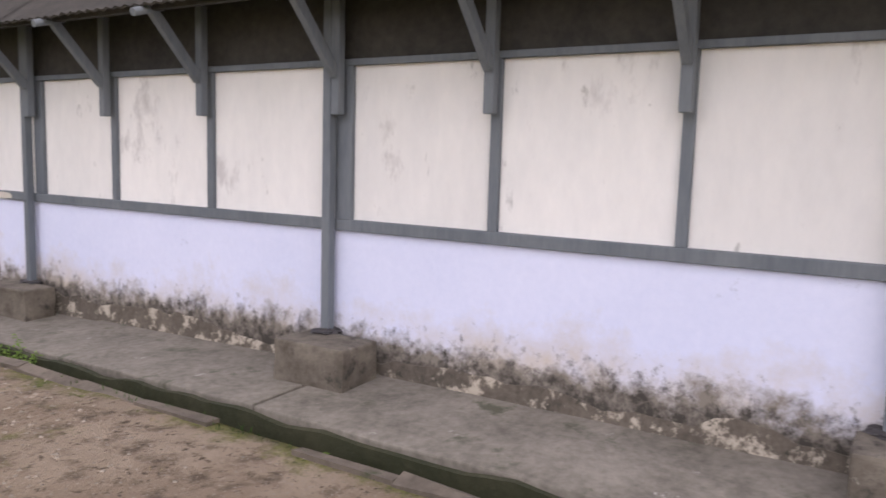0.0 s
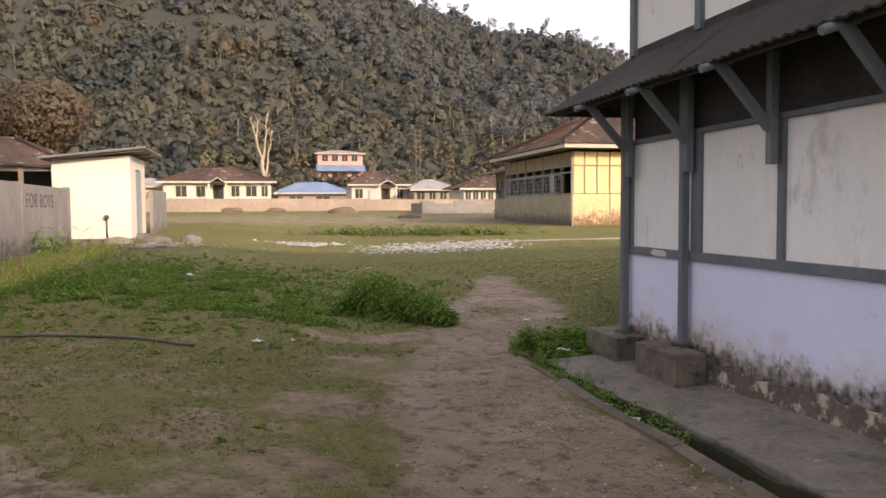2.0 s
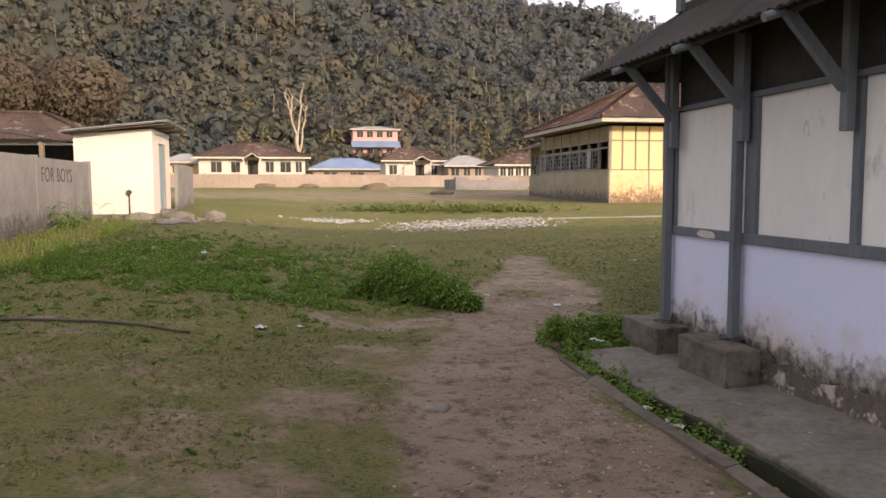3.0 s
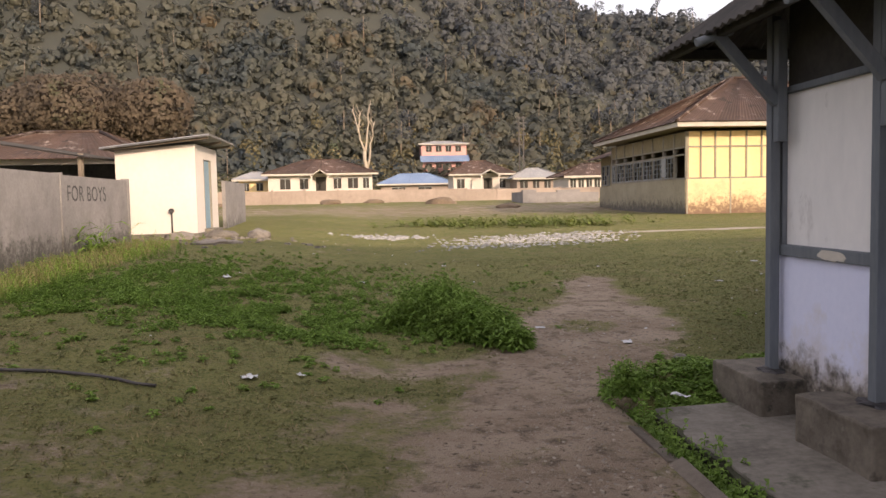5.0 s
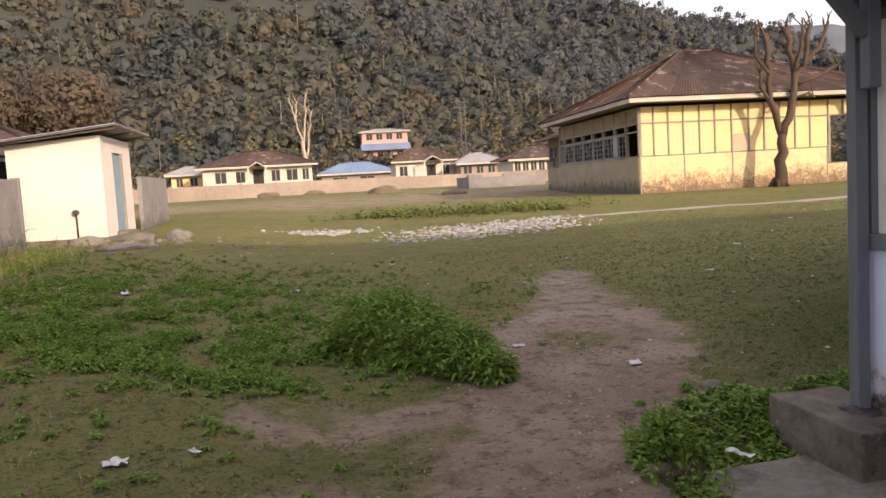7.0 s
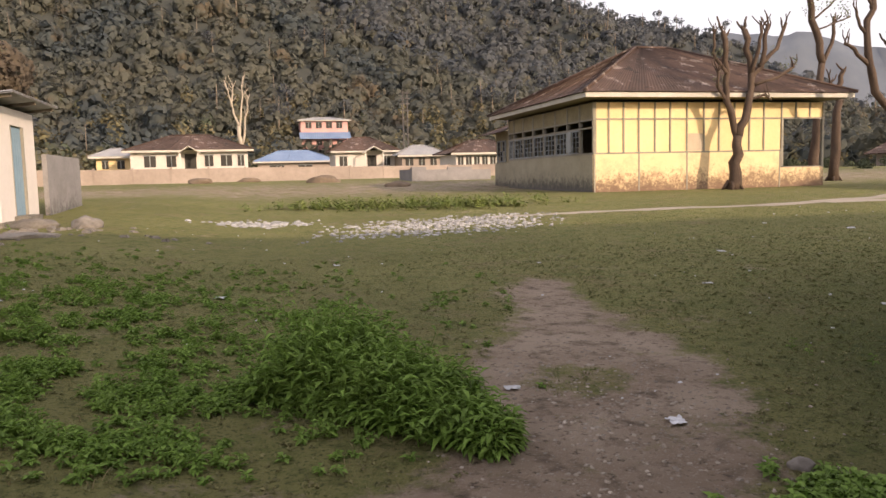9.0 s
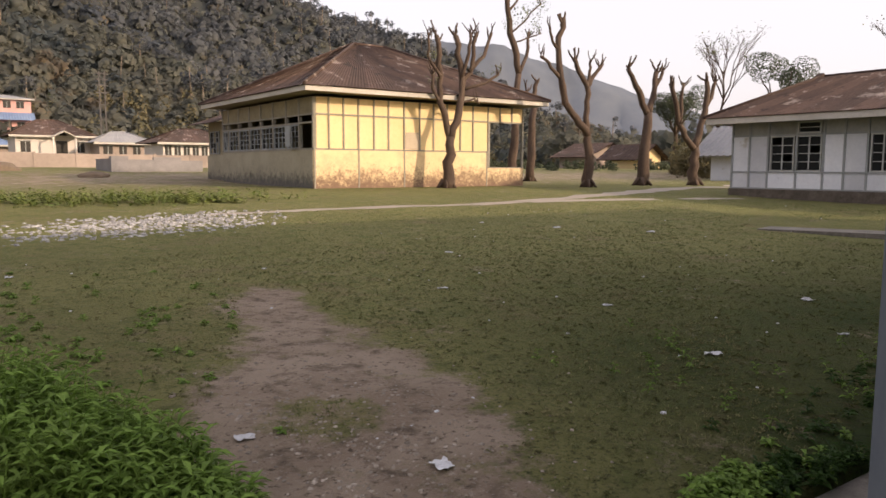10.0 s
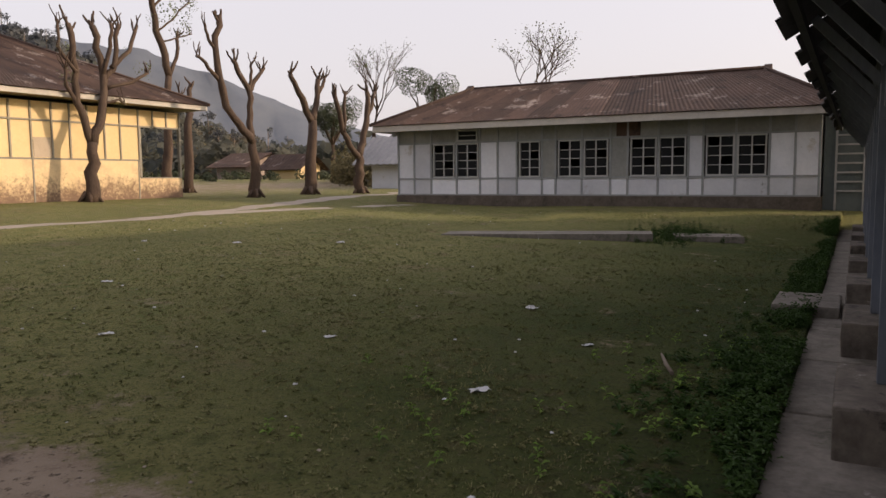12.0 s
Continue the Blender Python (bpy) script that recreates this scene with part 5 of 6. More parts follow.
for z in (8.0, 10.0, 11.6, 12.6, 13.4, 14.2):
    boxed("cross_arm", (24.7 if z > 11 else 25.1, 26.3 if z > 11 else 25.9, 120.9, 121.1, z, z + 0.14), IRON, pyl)


# ---- trees ----
def pollard(at, label, trunk, limbs, leaves=(), twig=True, r=0.22, bark=None):
    """A lopped tree: trunk points, then limbs as (start, ..., end, radius); points are offsets from its foot."""
    bark = bark or BARK
    z = height(at[0], at[1])
    o = Vector((at[0], at[1], z))
    b = thing("lopped_tree", o, label, "tree", "lopped trees")
    bm = bmesh.new()
    pts = [o + Vector(p) for p in trunk]
    pts[0].z -= 0.15
    limb(bm, pts, r * 1.15, r * 0.72, 10)
    for k in range(5):
        a = k * 1.26 + 0.3
        tube(bm, [o + Vector((math.cos(a) * r * 0.6, math.sin(a) * r * 0.6, 0.32)), o + Vector((math.cos(a) * r * 1.9, math.sin(a) * r * 1.9, -0.08))], [r * 0.42, r * 0.2], 6)
    part("trunk", bm, bark, b)
    tips = []
    for pts_, r0 in limbs:
        bm = bmesh.new()
        w = [o + Vector(p) for p in pts_]
        limb(bm, w, r0 * 1.08, r0 * 0.72)
        tips.append(w[-1])
        for k in range(4 if twig else 1):
            base = w[-1].lerp(w[-2], random.uniform(0, 0.35))
            d = Vector((random.uniform(-0.5, 0.5), random.uniform(-0.5, 0.5), random.uniform(0.3, 0.8)))
            limb(bm, [base, base + d * 0.45, base + d * 0.7 + Vector((random.uniform(-0.1, 0.1), 0, 0.08))], r0 * 0.42, r0 * 0.22, 5)
        part("limb", bm, bark, b)
    if leaves:
        cs = [o + Vector(p[:3]) for p in leaves]
        ob = leaf_cloud("leaves", cs, [p[3] for p in leaves], 80, 0.075, TREE_LEAF, "", "", 11)
        ob.parent = b
        ob.matrix_parent_inverse = Matrix.Translation(-b.location)
        tagged(ob, "few fresh green leaves")
    return b


pollard((20.15, 33.0), "lopped brown tree forking before the yellow wall", [(0, 0, 0), (0.05, 0, 1.0), (0.2, 0, 2.05)],
        [([(0.2, 0, 1.95), (-0.05, 0.05, 2.9), (-0.25, 0.1, 3.7), (-0.35, 0.1, 4.9), (-0.45, 0.1, 6.0)], 0.13),
         ([(-0.15, 0.1, 3.2), (-0.7, 0, 3.9), (-0.75, 0, 4.6)], 0.07),
         ([(0.2, 0, 2.0), (0.6, 0, 3.0), (0.85, 0.1, 4.0), (0.75, 0.1, 5.0), (0.55, 0.2, 6.1)], 0.15),
         ([(0.85, 0.1, 4.2), (1.25, 0, 4.9), (1.5, 0, 6.3)], 0.10), ([(0.8, 0.1, 4.4), (0.95, -0.2, 5.4), (1.0, -0.2, 6.2)], 0.08),
         ([(1.1, 0, 4.7), (1.9, 0, 5.4), (2.35, 0.1, 6.4)], 0.085), ([(0.9, 0, 4.0), (1.9, -0.1, 4.3), (2.6, -0.1, 4.7)], 0.07),
         ([(0.7, 0, 3.4), (1.2, -0.2, 3.6), (1.5, -0.2, 3.4)], 0.05), ([(-0.3, 0, 4.4), (-0.8, 0.2, 5.2), (-0.75, 0.2, 6.1)], 0.06)],
        [(-0.7, 0, 5.2, 0.30), (-0.7, 0, 4.2, 0.35), (2.5, 0, 4.8, 0.4), (1.2, -0.1, 3.5, 0.3), (1.7, 0, 5.3, 0.25)], r=0.23)
pollard((26.85, 31.6), "tall lopped tree leaning with bare clubbed limbs", [(0, 0, 0), (0.05, 0, 1.2), (-0.1, 0, 2.4)],
        [([(-0.1, 0, 2.3), (-0.8, 0, 3.0), (-1.5, 0, 3.6), (-1.75, 0, 4.6), (-1.95, 0, 5.9), (-1.7, 0, 7.1)], 0.16),
         ([(-1.8, 0, 4.6), (-2.5, 0, 5.2), (-2.95, 0, 5.4)], 0.08), ([(-1.95, 0, 5.7), (-2.3, 0, 6.1), (-2.45, 0, 6.6)], 0.07),
         ([(-0.1, 0, 2.3), (-0.15, 0, 3.4), (-0.2, 0, 4.4), (-0.75, 0, 5.0), (-1.05, 0, 5.5)], 0.13),
         ([(-0.2, 0, 4.3), (0.15, 0, 4.8), (0.75, 0, 5.4)], 0.10), ([(-0.2, 0, 4.3), (-0.05, 0, 5.0), (0.0, 0, 5.5)], 0.07)], r=0.22)
pollard((31.65, 32.6), "lopped tree with two bare raised limbs", [(0, 0, 0), (0.15, 0, 1.6), (0.35, 0, 3.5)],
        [([(0.35, 0, 3.4), (-0.2, 0, 4.2), (-0.8, 0, 5.0), (-1.2, 0, 5.5)], 0.16), ([(0.35, 0, 3.4), (0.7, 0, 4.3), (0.85, 0, 5.5)], 0.16), ([(0.8, 0, 4.8), (1.2, 0, 5.2), (1.35, 0, 5.6)], 0.10)], r=0.28)
pollard((34.6, 31.7), "lopped tree with spreading bare limbs by the track", [(0, 0, 0), (0.0, 0, 1.0), (-0.05, 0, 1.9)],
        [([(-0.05, 0, 1.8), (-0.9, 0, 2.4), (-1.5, 0, 3.4), (-2.1, 0, 4.9)], 0.15), ([(-1.3, 0, 3.0), (-1.25, 0, 4.0), (-1.1, 0, 5.0)], 0.09),
         ([(-0.05, 0, 1.8), (0.35, 0, 3.0), (0.7, 0, 4.0), (0.7, 0, 5.2)], 0.17), ([(0.7, 0, 3.9), (1.2, 0, 4.6), (1.4, 0, 5.2)], 0.11)], r=0.26)
pollard((31.2, 40.2), "lopped stump of a tree beside the hall", [(0, 0, 0), (0.1, 0, 2.2), (0.3, 0, 4.2)],
        [([(0.3, 0, 4.0), (0.2, 0, 4.8), (0.45, 0, 5.6)], 0.16), ([(0.3, 0, 4.0), (-0.2, 0, 4.6), (-0.35, 0, 5.1)], 0.10)], r=0.24)
pollard((35.3, 46.3), "tall thin tree with sparse leaves behind the hall", [(0, 0, 0), (0.1, 0, 3.5), (0.35, 0, 7.0)],
        [([(0.35, 0, 6.8), (-0.1, 0, 8.6), (-0.7, 0, 10.8), (-0.9, 0, 13.4), (-1.2, 0, 15.2)], 0.20), ([(0.35, 0, 6.8), (1.0, 0, 8.0), (1.15, 0, 9.6)], 0.13),
         ([(-0.7, 0, 10.6), (0.2, 0, 11.6), (0.6, 0, 12.6)], 0.08), ([(-0.3, 0, 9.4), (0.9, 0.2, 10.2), (1.9, 0.2, 11.2), (2.4, 0.2, 11.6)], 0.06), ([(0.0, 0, 8.8), (1.4, 0, 9.3), (2.3, 0, 9.6)], 0.05)],
        [(0.4, 0, 10.6, 0.9), (1.6, 0, 10.9, 0.9), (1.5, 0, 9.6, 0.8), (2.4, 0, 11.4, 0.6), (-0.6, 0, 9.9, 0.6)], r=0.27)


def bare_tree(at, h, spread, label, seed, material, leaf=None, crown=()):
    rnd = random.Random(seed)
    z = height(*at) if at[1] < 112 else hill_height(*at)
    o = Vector((at[0], at[1], z))
    b = thing("bare_tree", o, label, "tree")
    bm = bmesh.new()
    tips = []

    def grow(p, d, length, r, level):
        q = p + d * length * 0.5 + Vector((rnd.gauss(0, 0.04), rnd.gauss(0, 0.04), 0)) * length
        e = q + (d + Vector((rnd.gauss(0, 0.15), rnd.gauss(0, 0.15), 0.1))).normalized() * length * 0.5
        tube(bm, [p, q, e], [r, r * 0.85, r * 0.68], 7 if level < 2 else 4)
        if level >= 5:
            tips.append(e)
            return
        for k in range(2 if level < 1 else 3):
            a = rnd.uniform(0, 6.28)
            nd = (d + Vector((math.cos(a), math.sin(a), rnd.uniform(0, 0.5))) * spread * rnd.uniform(0.6, 1.1)).normalized()
            grow(e if k else q.lerp(e, 0.6), nd, length * rnd.uniform(0.6, 0.8), r * 0.58, level + 1)
    grow(o - Vector((0, 0, 0.3)), Vector((0, 0, 1)), h * 0.36, h * 0.016, 0)
    part("trunk", bm, material, b)
    if leaf:
        ob = leaf_cloud("leaves", tips, [h * 0.045] * len(tips), 3, 0.12, leaf, "", "", seed)
        ob.parent = b
        ob.matrix_parent_inverse = Matrix.Translation(-b.location)
    return b


bare_tree((61, 48.0), 12.4, 0.55, "thin bare tree far beyond the track", 3, BARK, TREE_LEAF)
bare_tree((59.3, 33.3), 13.6, 0.75, "leafless spreading tree behind the white building", 5, BARK, TREE_LEAF)
tall = thing("dead_tree", (1.2, 110, 1.6), "pale dead tree with three upright limbs", "tree")
bm = bmesh.new()
O = Vector((1.2, 110, 1.2))
limb(bm, [O, O + Vector((0.1, 0, 4)), O + Vector((-0.1, 0, 7.5))], 0.36, 0.24)
part("trunk", bm, PALE_BARK, tall)
for pts in ([(0, 0, 7), (-0.8, 0, 10), (-1.7, 0, 13.4)], [(-0.1, 0, 7), (0.3, 0, 10), (0.7, 0, 13.9)], [(0.2, 0, 5), (0.7, 0, 8.5), (1.4, 0, 11.6)], [(-0.9, 0, 10), (-0.7, 0, 11.6), (-0.6, 0, 12.8)]):
    bm = bmesh.new()
    limb(bm, [O + Vector(p) for p in pts], 0.17, 0.05)
    for k in range(5):
        a, c = O + Vector(pts[1]), O + Vector(pts[2])
        q = a.lerp(c, 0.15 + 0.17 * k)
        d = Vector((random.uniform(-0.7, 0.7), random.uniform(-0.5, 0.5), random.uniform(0.5, 1.0)))
        limb(bm, [q, q + d * 0.7, q + d * 1.5], 0.055, 0.02, 5)
    part("limb", bm, PALE_BARK, tall)


def leafy_tree(at, h, r, label, material, seed, name="leafy_tree", tall_=1.0, lumps=10):
    z = height(*at)
    o = Vector((at[0], at[1], z))
    b = thing(name, o, label, "tree")
    bm = bmesh.new()
    limb(bm, [o - Vector((0, 0, 0.3)), o + Vector((0.1, 0, h * 0.3)), o + Vector((0, 0, h * 0.6))], r * 0.08, r * 0.05)
    for k in range(5):
        a = k * 1.3
        limb(bm, [o + Vector((0, 0, h * 0.4)), o + Vector((math.cos(a) * r * 0.4, math.sin(a) * r * 0.4, h * 0.62)), o + Vector((math.cos(a) * r * 0.7, math.sin(a) * r * 0.7, h * 0.8))], r * 0.04, r * 0.012, 5)
    part("trunk", bm, BARK, b)
    rnd = random.Random(seed)
    cs = []
    for k in range(lumps):
        a = rnd.uniform(0, 6.28)
        q = r * 0.75 * math.sqrt(rnd.random())
        cs.append((o.x + math.cos(a) * q, o.y + math.sin(a) * q, o.z + h * rnd.uniform(0.5, 0.86)))
    ob = leaf_cloud("crown", cs, [r * rnd.uniform(0.3, 0.5) for _ in cs], 1500, 0.045, material, "", "", seed, tall_, 0.4, 0.25, True)
    ob.parent = b
    ob.matrix_parent_inverse = Matrix.Translation(-b.location)
    return b


leafy_tree((-19, 62), 9.5, 7.5, "broad dry brown tree behind the outhouse", DRY_CROWN, 21, "broad_tree", 0.7, 26)
leafy_tree((-27, 70), 9.0, 7.0, "broad dry brown tree behind the sheds", DRY_CROWN, 22, "broad_tree", 0.7, 22)
leafy_tree((78, 66), 10.5, 3.6, "dark rounded tree above the far huts", SHADE_LEAF, 23, lumps=12)
leafy_tree((62, 43.2), 10.6, 3.0, "slim leafy tree beside the thin bare one", SHADE_LEAF, 24, lumps=9)
rnd = random.Random(9)
hedge = [(rnd.uniform(52, 84), rnd.uniform(58, 92)) for _ in range(70)]
thicket = [(x, 9.3 + (x - 2.6) * rnd.uniform(0.60, 0.74)) for x in (rnd.uniform(50, 66) for _ in range(60))]
leaf_cloud("thicket", [(x, y, height(x, y) + rnd.uniform(0.4, 2.0)) for x, y in thicket], [rnd.uniform(0.7, 1.5) for _ in thicket], 130, 0.15, BAMBOO, "yellowish green thicket beyond the lopped trees", "thicket", 33, 1.4)
leaf_cloud("scrub", [(x, y, height(x, y) + rnd.uniform(0.15, 0.5)) for x, y in hedge], [rnd.uniform(0.5, 0.95) for _ in hedge], 120, 0.16, SHADE_LEAF, "dark scrub and hedges round the far huts", "scrub", 31)
far = [(rnd.uniform(95, 330), rnd.uniform(40, 170)) for _ in range(420)]
leaf_cloud("far_woods", [(x, y, 1.5 + rnd.uniform(1, 3) + x * 0.008) for x, y in far], [rnd.uniform(2.5, 5.5) for _ in far], 90, 0.2, FOREST, "distant dull woods closing the plain", "woods", 32)


# ---- track, rubble, slabs, stones ----
def strip(name, pts, material, label, category, lift=0.012):
    """A band of ground laid over the lawn along pts of (x, y, half width), with ragged edges."""
    verts, faces = [], []
    rows = []
    for (ax, ay, aw), (bx_, by_, bw) in zip(pts, pts[1:]):
        n_ = max(2, int(math.hypot(bx_ - ax, by_ - ay) / 0.5))
        for k in range(n_):
            u = k / n_
            rows.append((ax + (bx_ - ax) * u, ay + (by_ - ay) * u, aw + (bw - aw) * u, bx_ - ax, by_ - ay))
    for i, (x, y, w, dx, dy) in enumerate(rows):
        ln = math.hypot(dx, dy)
        px, py = -dy / ln, dx / ln
        for s in (-1, -0.5, 0, 0.5, 1):
            e = w * s * (1 + 0.55 * noise.noise((i * 0.37, s * 5, 1)))
            qx, qy = x + px * e, y + py * e
            verts.append((qx, qy, height(qx, qy) + (lift if abs(s) < 0.9 else -0.004)))
    for i in range(len(rows) - 1):
        for k in range(4):
            faces.append((i * 5 + k, i * 5 + k + 1, i * 5 + k + 6, i * 5 + k + 5))
    ob = raw(name, verts, faces, material)
    ob.data.shade_smooth()
    tagged(ob, label, category, kind="structure")


strip("road", [(7.5, 24.6, 0.20), (10.5, 25.1, 0.28), (14, 25.0, 0.30), (18.5, 25.4, 0.42), (22, 25.0, 0.45), (25.5, 24.3, 0.40), (27.4, 24.0, 0.3)], ROAD, "narrow pale sandy track across the lawn", "track")
strip("road", [(16.0, 25.35, 0.10), (20, 26.2, 0.40), (24, 27.5, 0.55), (29, 29.2, 0.7), (38, 30.5, 0.9), (52, 32, 1.0)], ROAD, "sandy track running past the lopped trees", "track", 0.014)


def stones(name, count, place, size, material, label, category, seed, squash=0.6):
    """Many small broken stones as one heap."""
    rnd_ = random.Random(seed)
    verts, faces = [], []
    for _ in range(count):
        x, y = place(rnd_)
        s = size * rnd_.uniform(0.4, 1.5)
        z = height(x, y)
        a = rnd_.uniform(0, 6.28)
        ca, sa = math.cos(a), math.sin(a)
        o = len(verts)
        for u, v, w in ((-1, -1, -0.4), (1, -1, -0.4), (1, 1, -0.4), (-1, 1, -0.4), (-0.7, -0.6, 0.8), (0.6, -0.7, 1.0), (0.7, 0.6, 0.7), (-0.6, 0.7, 0.9)):
            u, v, w = (c * s * rnd_.uniform(0.7, 1.2) for c in (u, v, w))
            verts.append((x + u * ca - v * sa, y + u * sa + v * ca, z + w * squash))
        faces += [tuple(o + i for i in f) for f in ((4, 5, 6, 7), (0, 1, 5, 4), (1, 2, 6, 5), (2, 3, 7, 6), (3, 0, 4, 7))]
    ob = raw(name, verts, faces, material)
    return tagged(ob, label, category, kind="stuff")


def rubble_at(r):
    while True:
        u, v = r.gauss(0, 1), r.gauss(0, 1)
        if abs(u) < 2.2 and abs(v) < 2.0:
            return 6.1 + u * 1.35 + v * 0.3, 23.3 + v * 1.0 + u * 0.25


stones("rubble", 1200, rubble_at, 0.035, RUBBLE, "spread heap of pale broken stones on the lawn", "rubble", 1)
stones("rubble_patch", 260, lambda r: (2.2 + r.gauss(0, 0.55), 25.0 + r.gauss(0, 0.35)), 0.045, RUBBLE, "small scatter of pale stones", "rubble", 2)
stones("pebbles", 2200, lambda r: (lambda k: (2.0 + 0.36 * k + r.gauss(0, 0.55), 3.4 + k * 1.45 + r.gauss(0, 0.5)))(r.uniform(0, 6.6)), 0.009, PEBBLE, "small pebbles scattered on the trodden path", "pebbles", 3)
stones("path_stones", 160, lambda r: (4.1 + r.gauss(0, 0.45), 11.9 + r.gauss(0, 0.8)), 0.012, PEBBLE, "pale stone chips on the bare patch", "pebbles", 4)
stones("clods", 80, lambda r: (-2.2 + r.gauss(0, 1.2), 21.9 + r.gauss(0, 0.7)), 0.07, STONE, "loose stones before the outhouse", "stones", 5)


def boulder(x, y, sx, sy, sz, label, seed, material=None, name="boulder"):
    bm = bmesh.new()
    bmesh.ops.create_icosphere(bm, subdivisions=3, radius=1)
    z = height(x, y)
    for v in bm.verts:
        k = 1 + 0.28 * noise.noise(v.co * 1.4 + Vector((seed, 0, 0))) + 0.1 * noise.noise(v.co * 4 + Vector((0, seed, 0)))
        v.co = Vector((x + v.co.x * sx * k, y + v.co.y * sy * k, z + v.co.z * sz * k + sz * 0.25))
    for f in bm.faces:
        f.smooth = True
    tagged(part(name, bm, material or STONE, None), label, "stone")


boulder(-1.05, 22.6, 0.29, 0.25, 0.17, "rounded pale boulder near the outhouse", 1)
boulder(-2.0, 22.9, 0.40, 0.30, 0.15, "flat grey boulder near the outhouse", 2)
boulder(-2.9, 22.5, 0.40, 0.30, 0.14, "low stone half sunk in the grass", 3)
boulder(-1.8, 21.3, 0.55, 0.30, 0.07, "thin slab of stone lying in the grass", 4)
boulder(2.05, 7.35, 0.10, 0.08, 0.03, "flat stone in the trodden path", 5)
boulder(4.55, 10.45, 0.075, 0.06, 0.04, "small stone at the edge of the weeds", 6)
for x, y, s in ((-1.5, 66, 0.9), (7.0, 60, 1.1), (10.2, 50, 0.7), (2.0, 68, 0.8), (-10, 64, 0.6)):
    boulder(x, y, s, s * 0.6, s * 0.35, "dark earth mound on the far lawn", x, EARTH, "earth_mound")

for x0, x1, y0, y1, lbl in ((17.3, 19.9, 13.6, 17.5, "long thin cement slab lying in the lawn"), (19.6, 20.8, 11.9, 13.0, "short cement slab lying in the lawn")):
    bm = bmesh.new()
    z = height((x0 + x1) / 2, (y0 + y1) / 2)
    dx = x1 - x0
    vs = [bm.verts.new(p) for p in ((x0, y1, z - 0.05), (x0 + 0.9, y1 + 0.25, z - 0.05), (x1, y0, z - 0.05), (x1 - 0.9, y0 - 0.25, z - 0.05))]
    top = [bm.verts.new(v.co + Vector((0, 0, 0.16))) for v in vs]
    bm.faces.new(vs)
    bm.faces.new(top)
    for k in range(4):
        bm.faces.new((vs[k], top[k], top[(k + 1) % 4], vs[(k + 1) % 4]))
    bmesh.ops.recalc_face_normals(bm, faces=bm.faces)
    tagged(part("lawn_slab", bm, CONCRETE, None), lbl, "slab")


# ---- litter ----
def litter(x, y, s, label="crumpled white scrap of paper", z=None):
    bm = bmesh.new()
    bmesh.ops.create_grid(bm, x_segments=5, y_segments=4, size=1)
    a = random.uniform(0, 6.28)
    z = height(x, y) if z is None else z
    sx, sy = s * random.uniform(0.7, 1.1), s * random.uniform(0.4, 0.8)
    for v in bm.verts:
        u, w = v.co.x * sx + random.uniform(-0.15, 0.15) * s, v.co.y * sy + random.uniform(-0.15, 0.15) * s
        v.co = Vector((x + u * math.cos(a) - w * math.sin(a), y + u * math.sin(a) + w * math.cos(a), z + 0.012 + abs(random.gauss(0, 0.16)) * s))
    bmesh.ops.solidify(bm, geom=list(bm.faces), thickness=0.002)
    tagged(part("paper_scrap", bm, PAPER, None), label, "litter", "litter on the lawn")


for x, y, s in ((7.46, 11.79, 0.075), (7.22, 15.26, 0.07), (0.72, 9.80, 0.07), (1.12, 9.95, 0.04), (-0.43, 15.1, 0.10), (1.55, 16.0, 0.07),
                (3.6, 12.11, 0.05), (4.3, 11.2, 0.06), (9.2, 11.6, 0.05), (10.4, 12.6, 0.07), (8.2, 13.6, 0.05), (13.2, 19.5, 0.08), (14.6, 18.2, 0.08), (3.1, 18.2, 0.06), (5.9, 17.4, 0.05), (9.1, 17.7, 0.06), (12.4, 21.0, 0.07)):
    litter(x, y, s)
litter(4.06, 9.30, 0.07, "crumpled white wrapper at the apron's end", 0.03)
litter(3.68, 7.45, 0.075, "crumpled white wrapper in the drain", -0.10)
litter(3.70, 7.05, 0.085, "crumpled white wrapper in the drain", -0.12)
rnd = random.Random(12)
stones("lawn_specks", 200, lambda r: (r.uniform(-2, 26), 10.5 + 14 * r.random()), 0.012, PAPER, "tiny pale scraps strewn over the lawn", "litter", 14)


# ---- stick and pipe on the lawn ----
bm = bmesh.new()
limb(bm, [(8.55, 10.75, height(8.55, 10.75) + 0.02), (9.1, 10.95, height(9.1, 10.95) + 0.03)], 0.018, 0.010, 6)
tagged(part("stick", bm, CUT_WOOD, None), "dry stick lying in the grass", "stick")
bm = bmesh.new()
hose = [(-4.0, 9.35), (-2.6, 9.6), (-1.4, 9.75), (-0.4, 9.6), (0.1, 9.45)]
limb(bm, [(x, y, height(x, y) + 0.025) for x, y in hose], 0.013, 0.013, 7)
tagged(part("hose", bm, IRON, None), "thin dark hose lying across the grass", "hose")


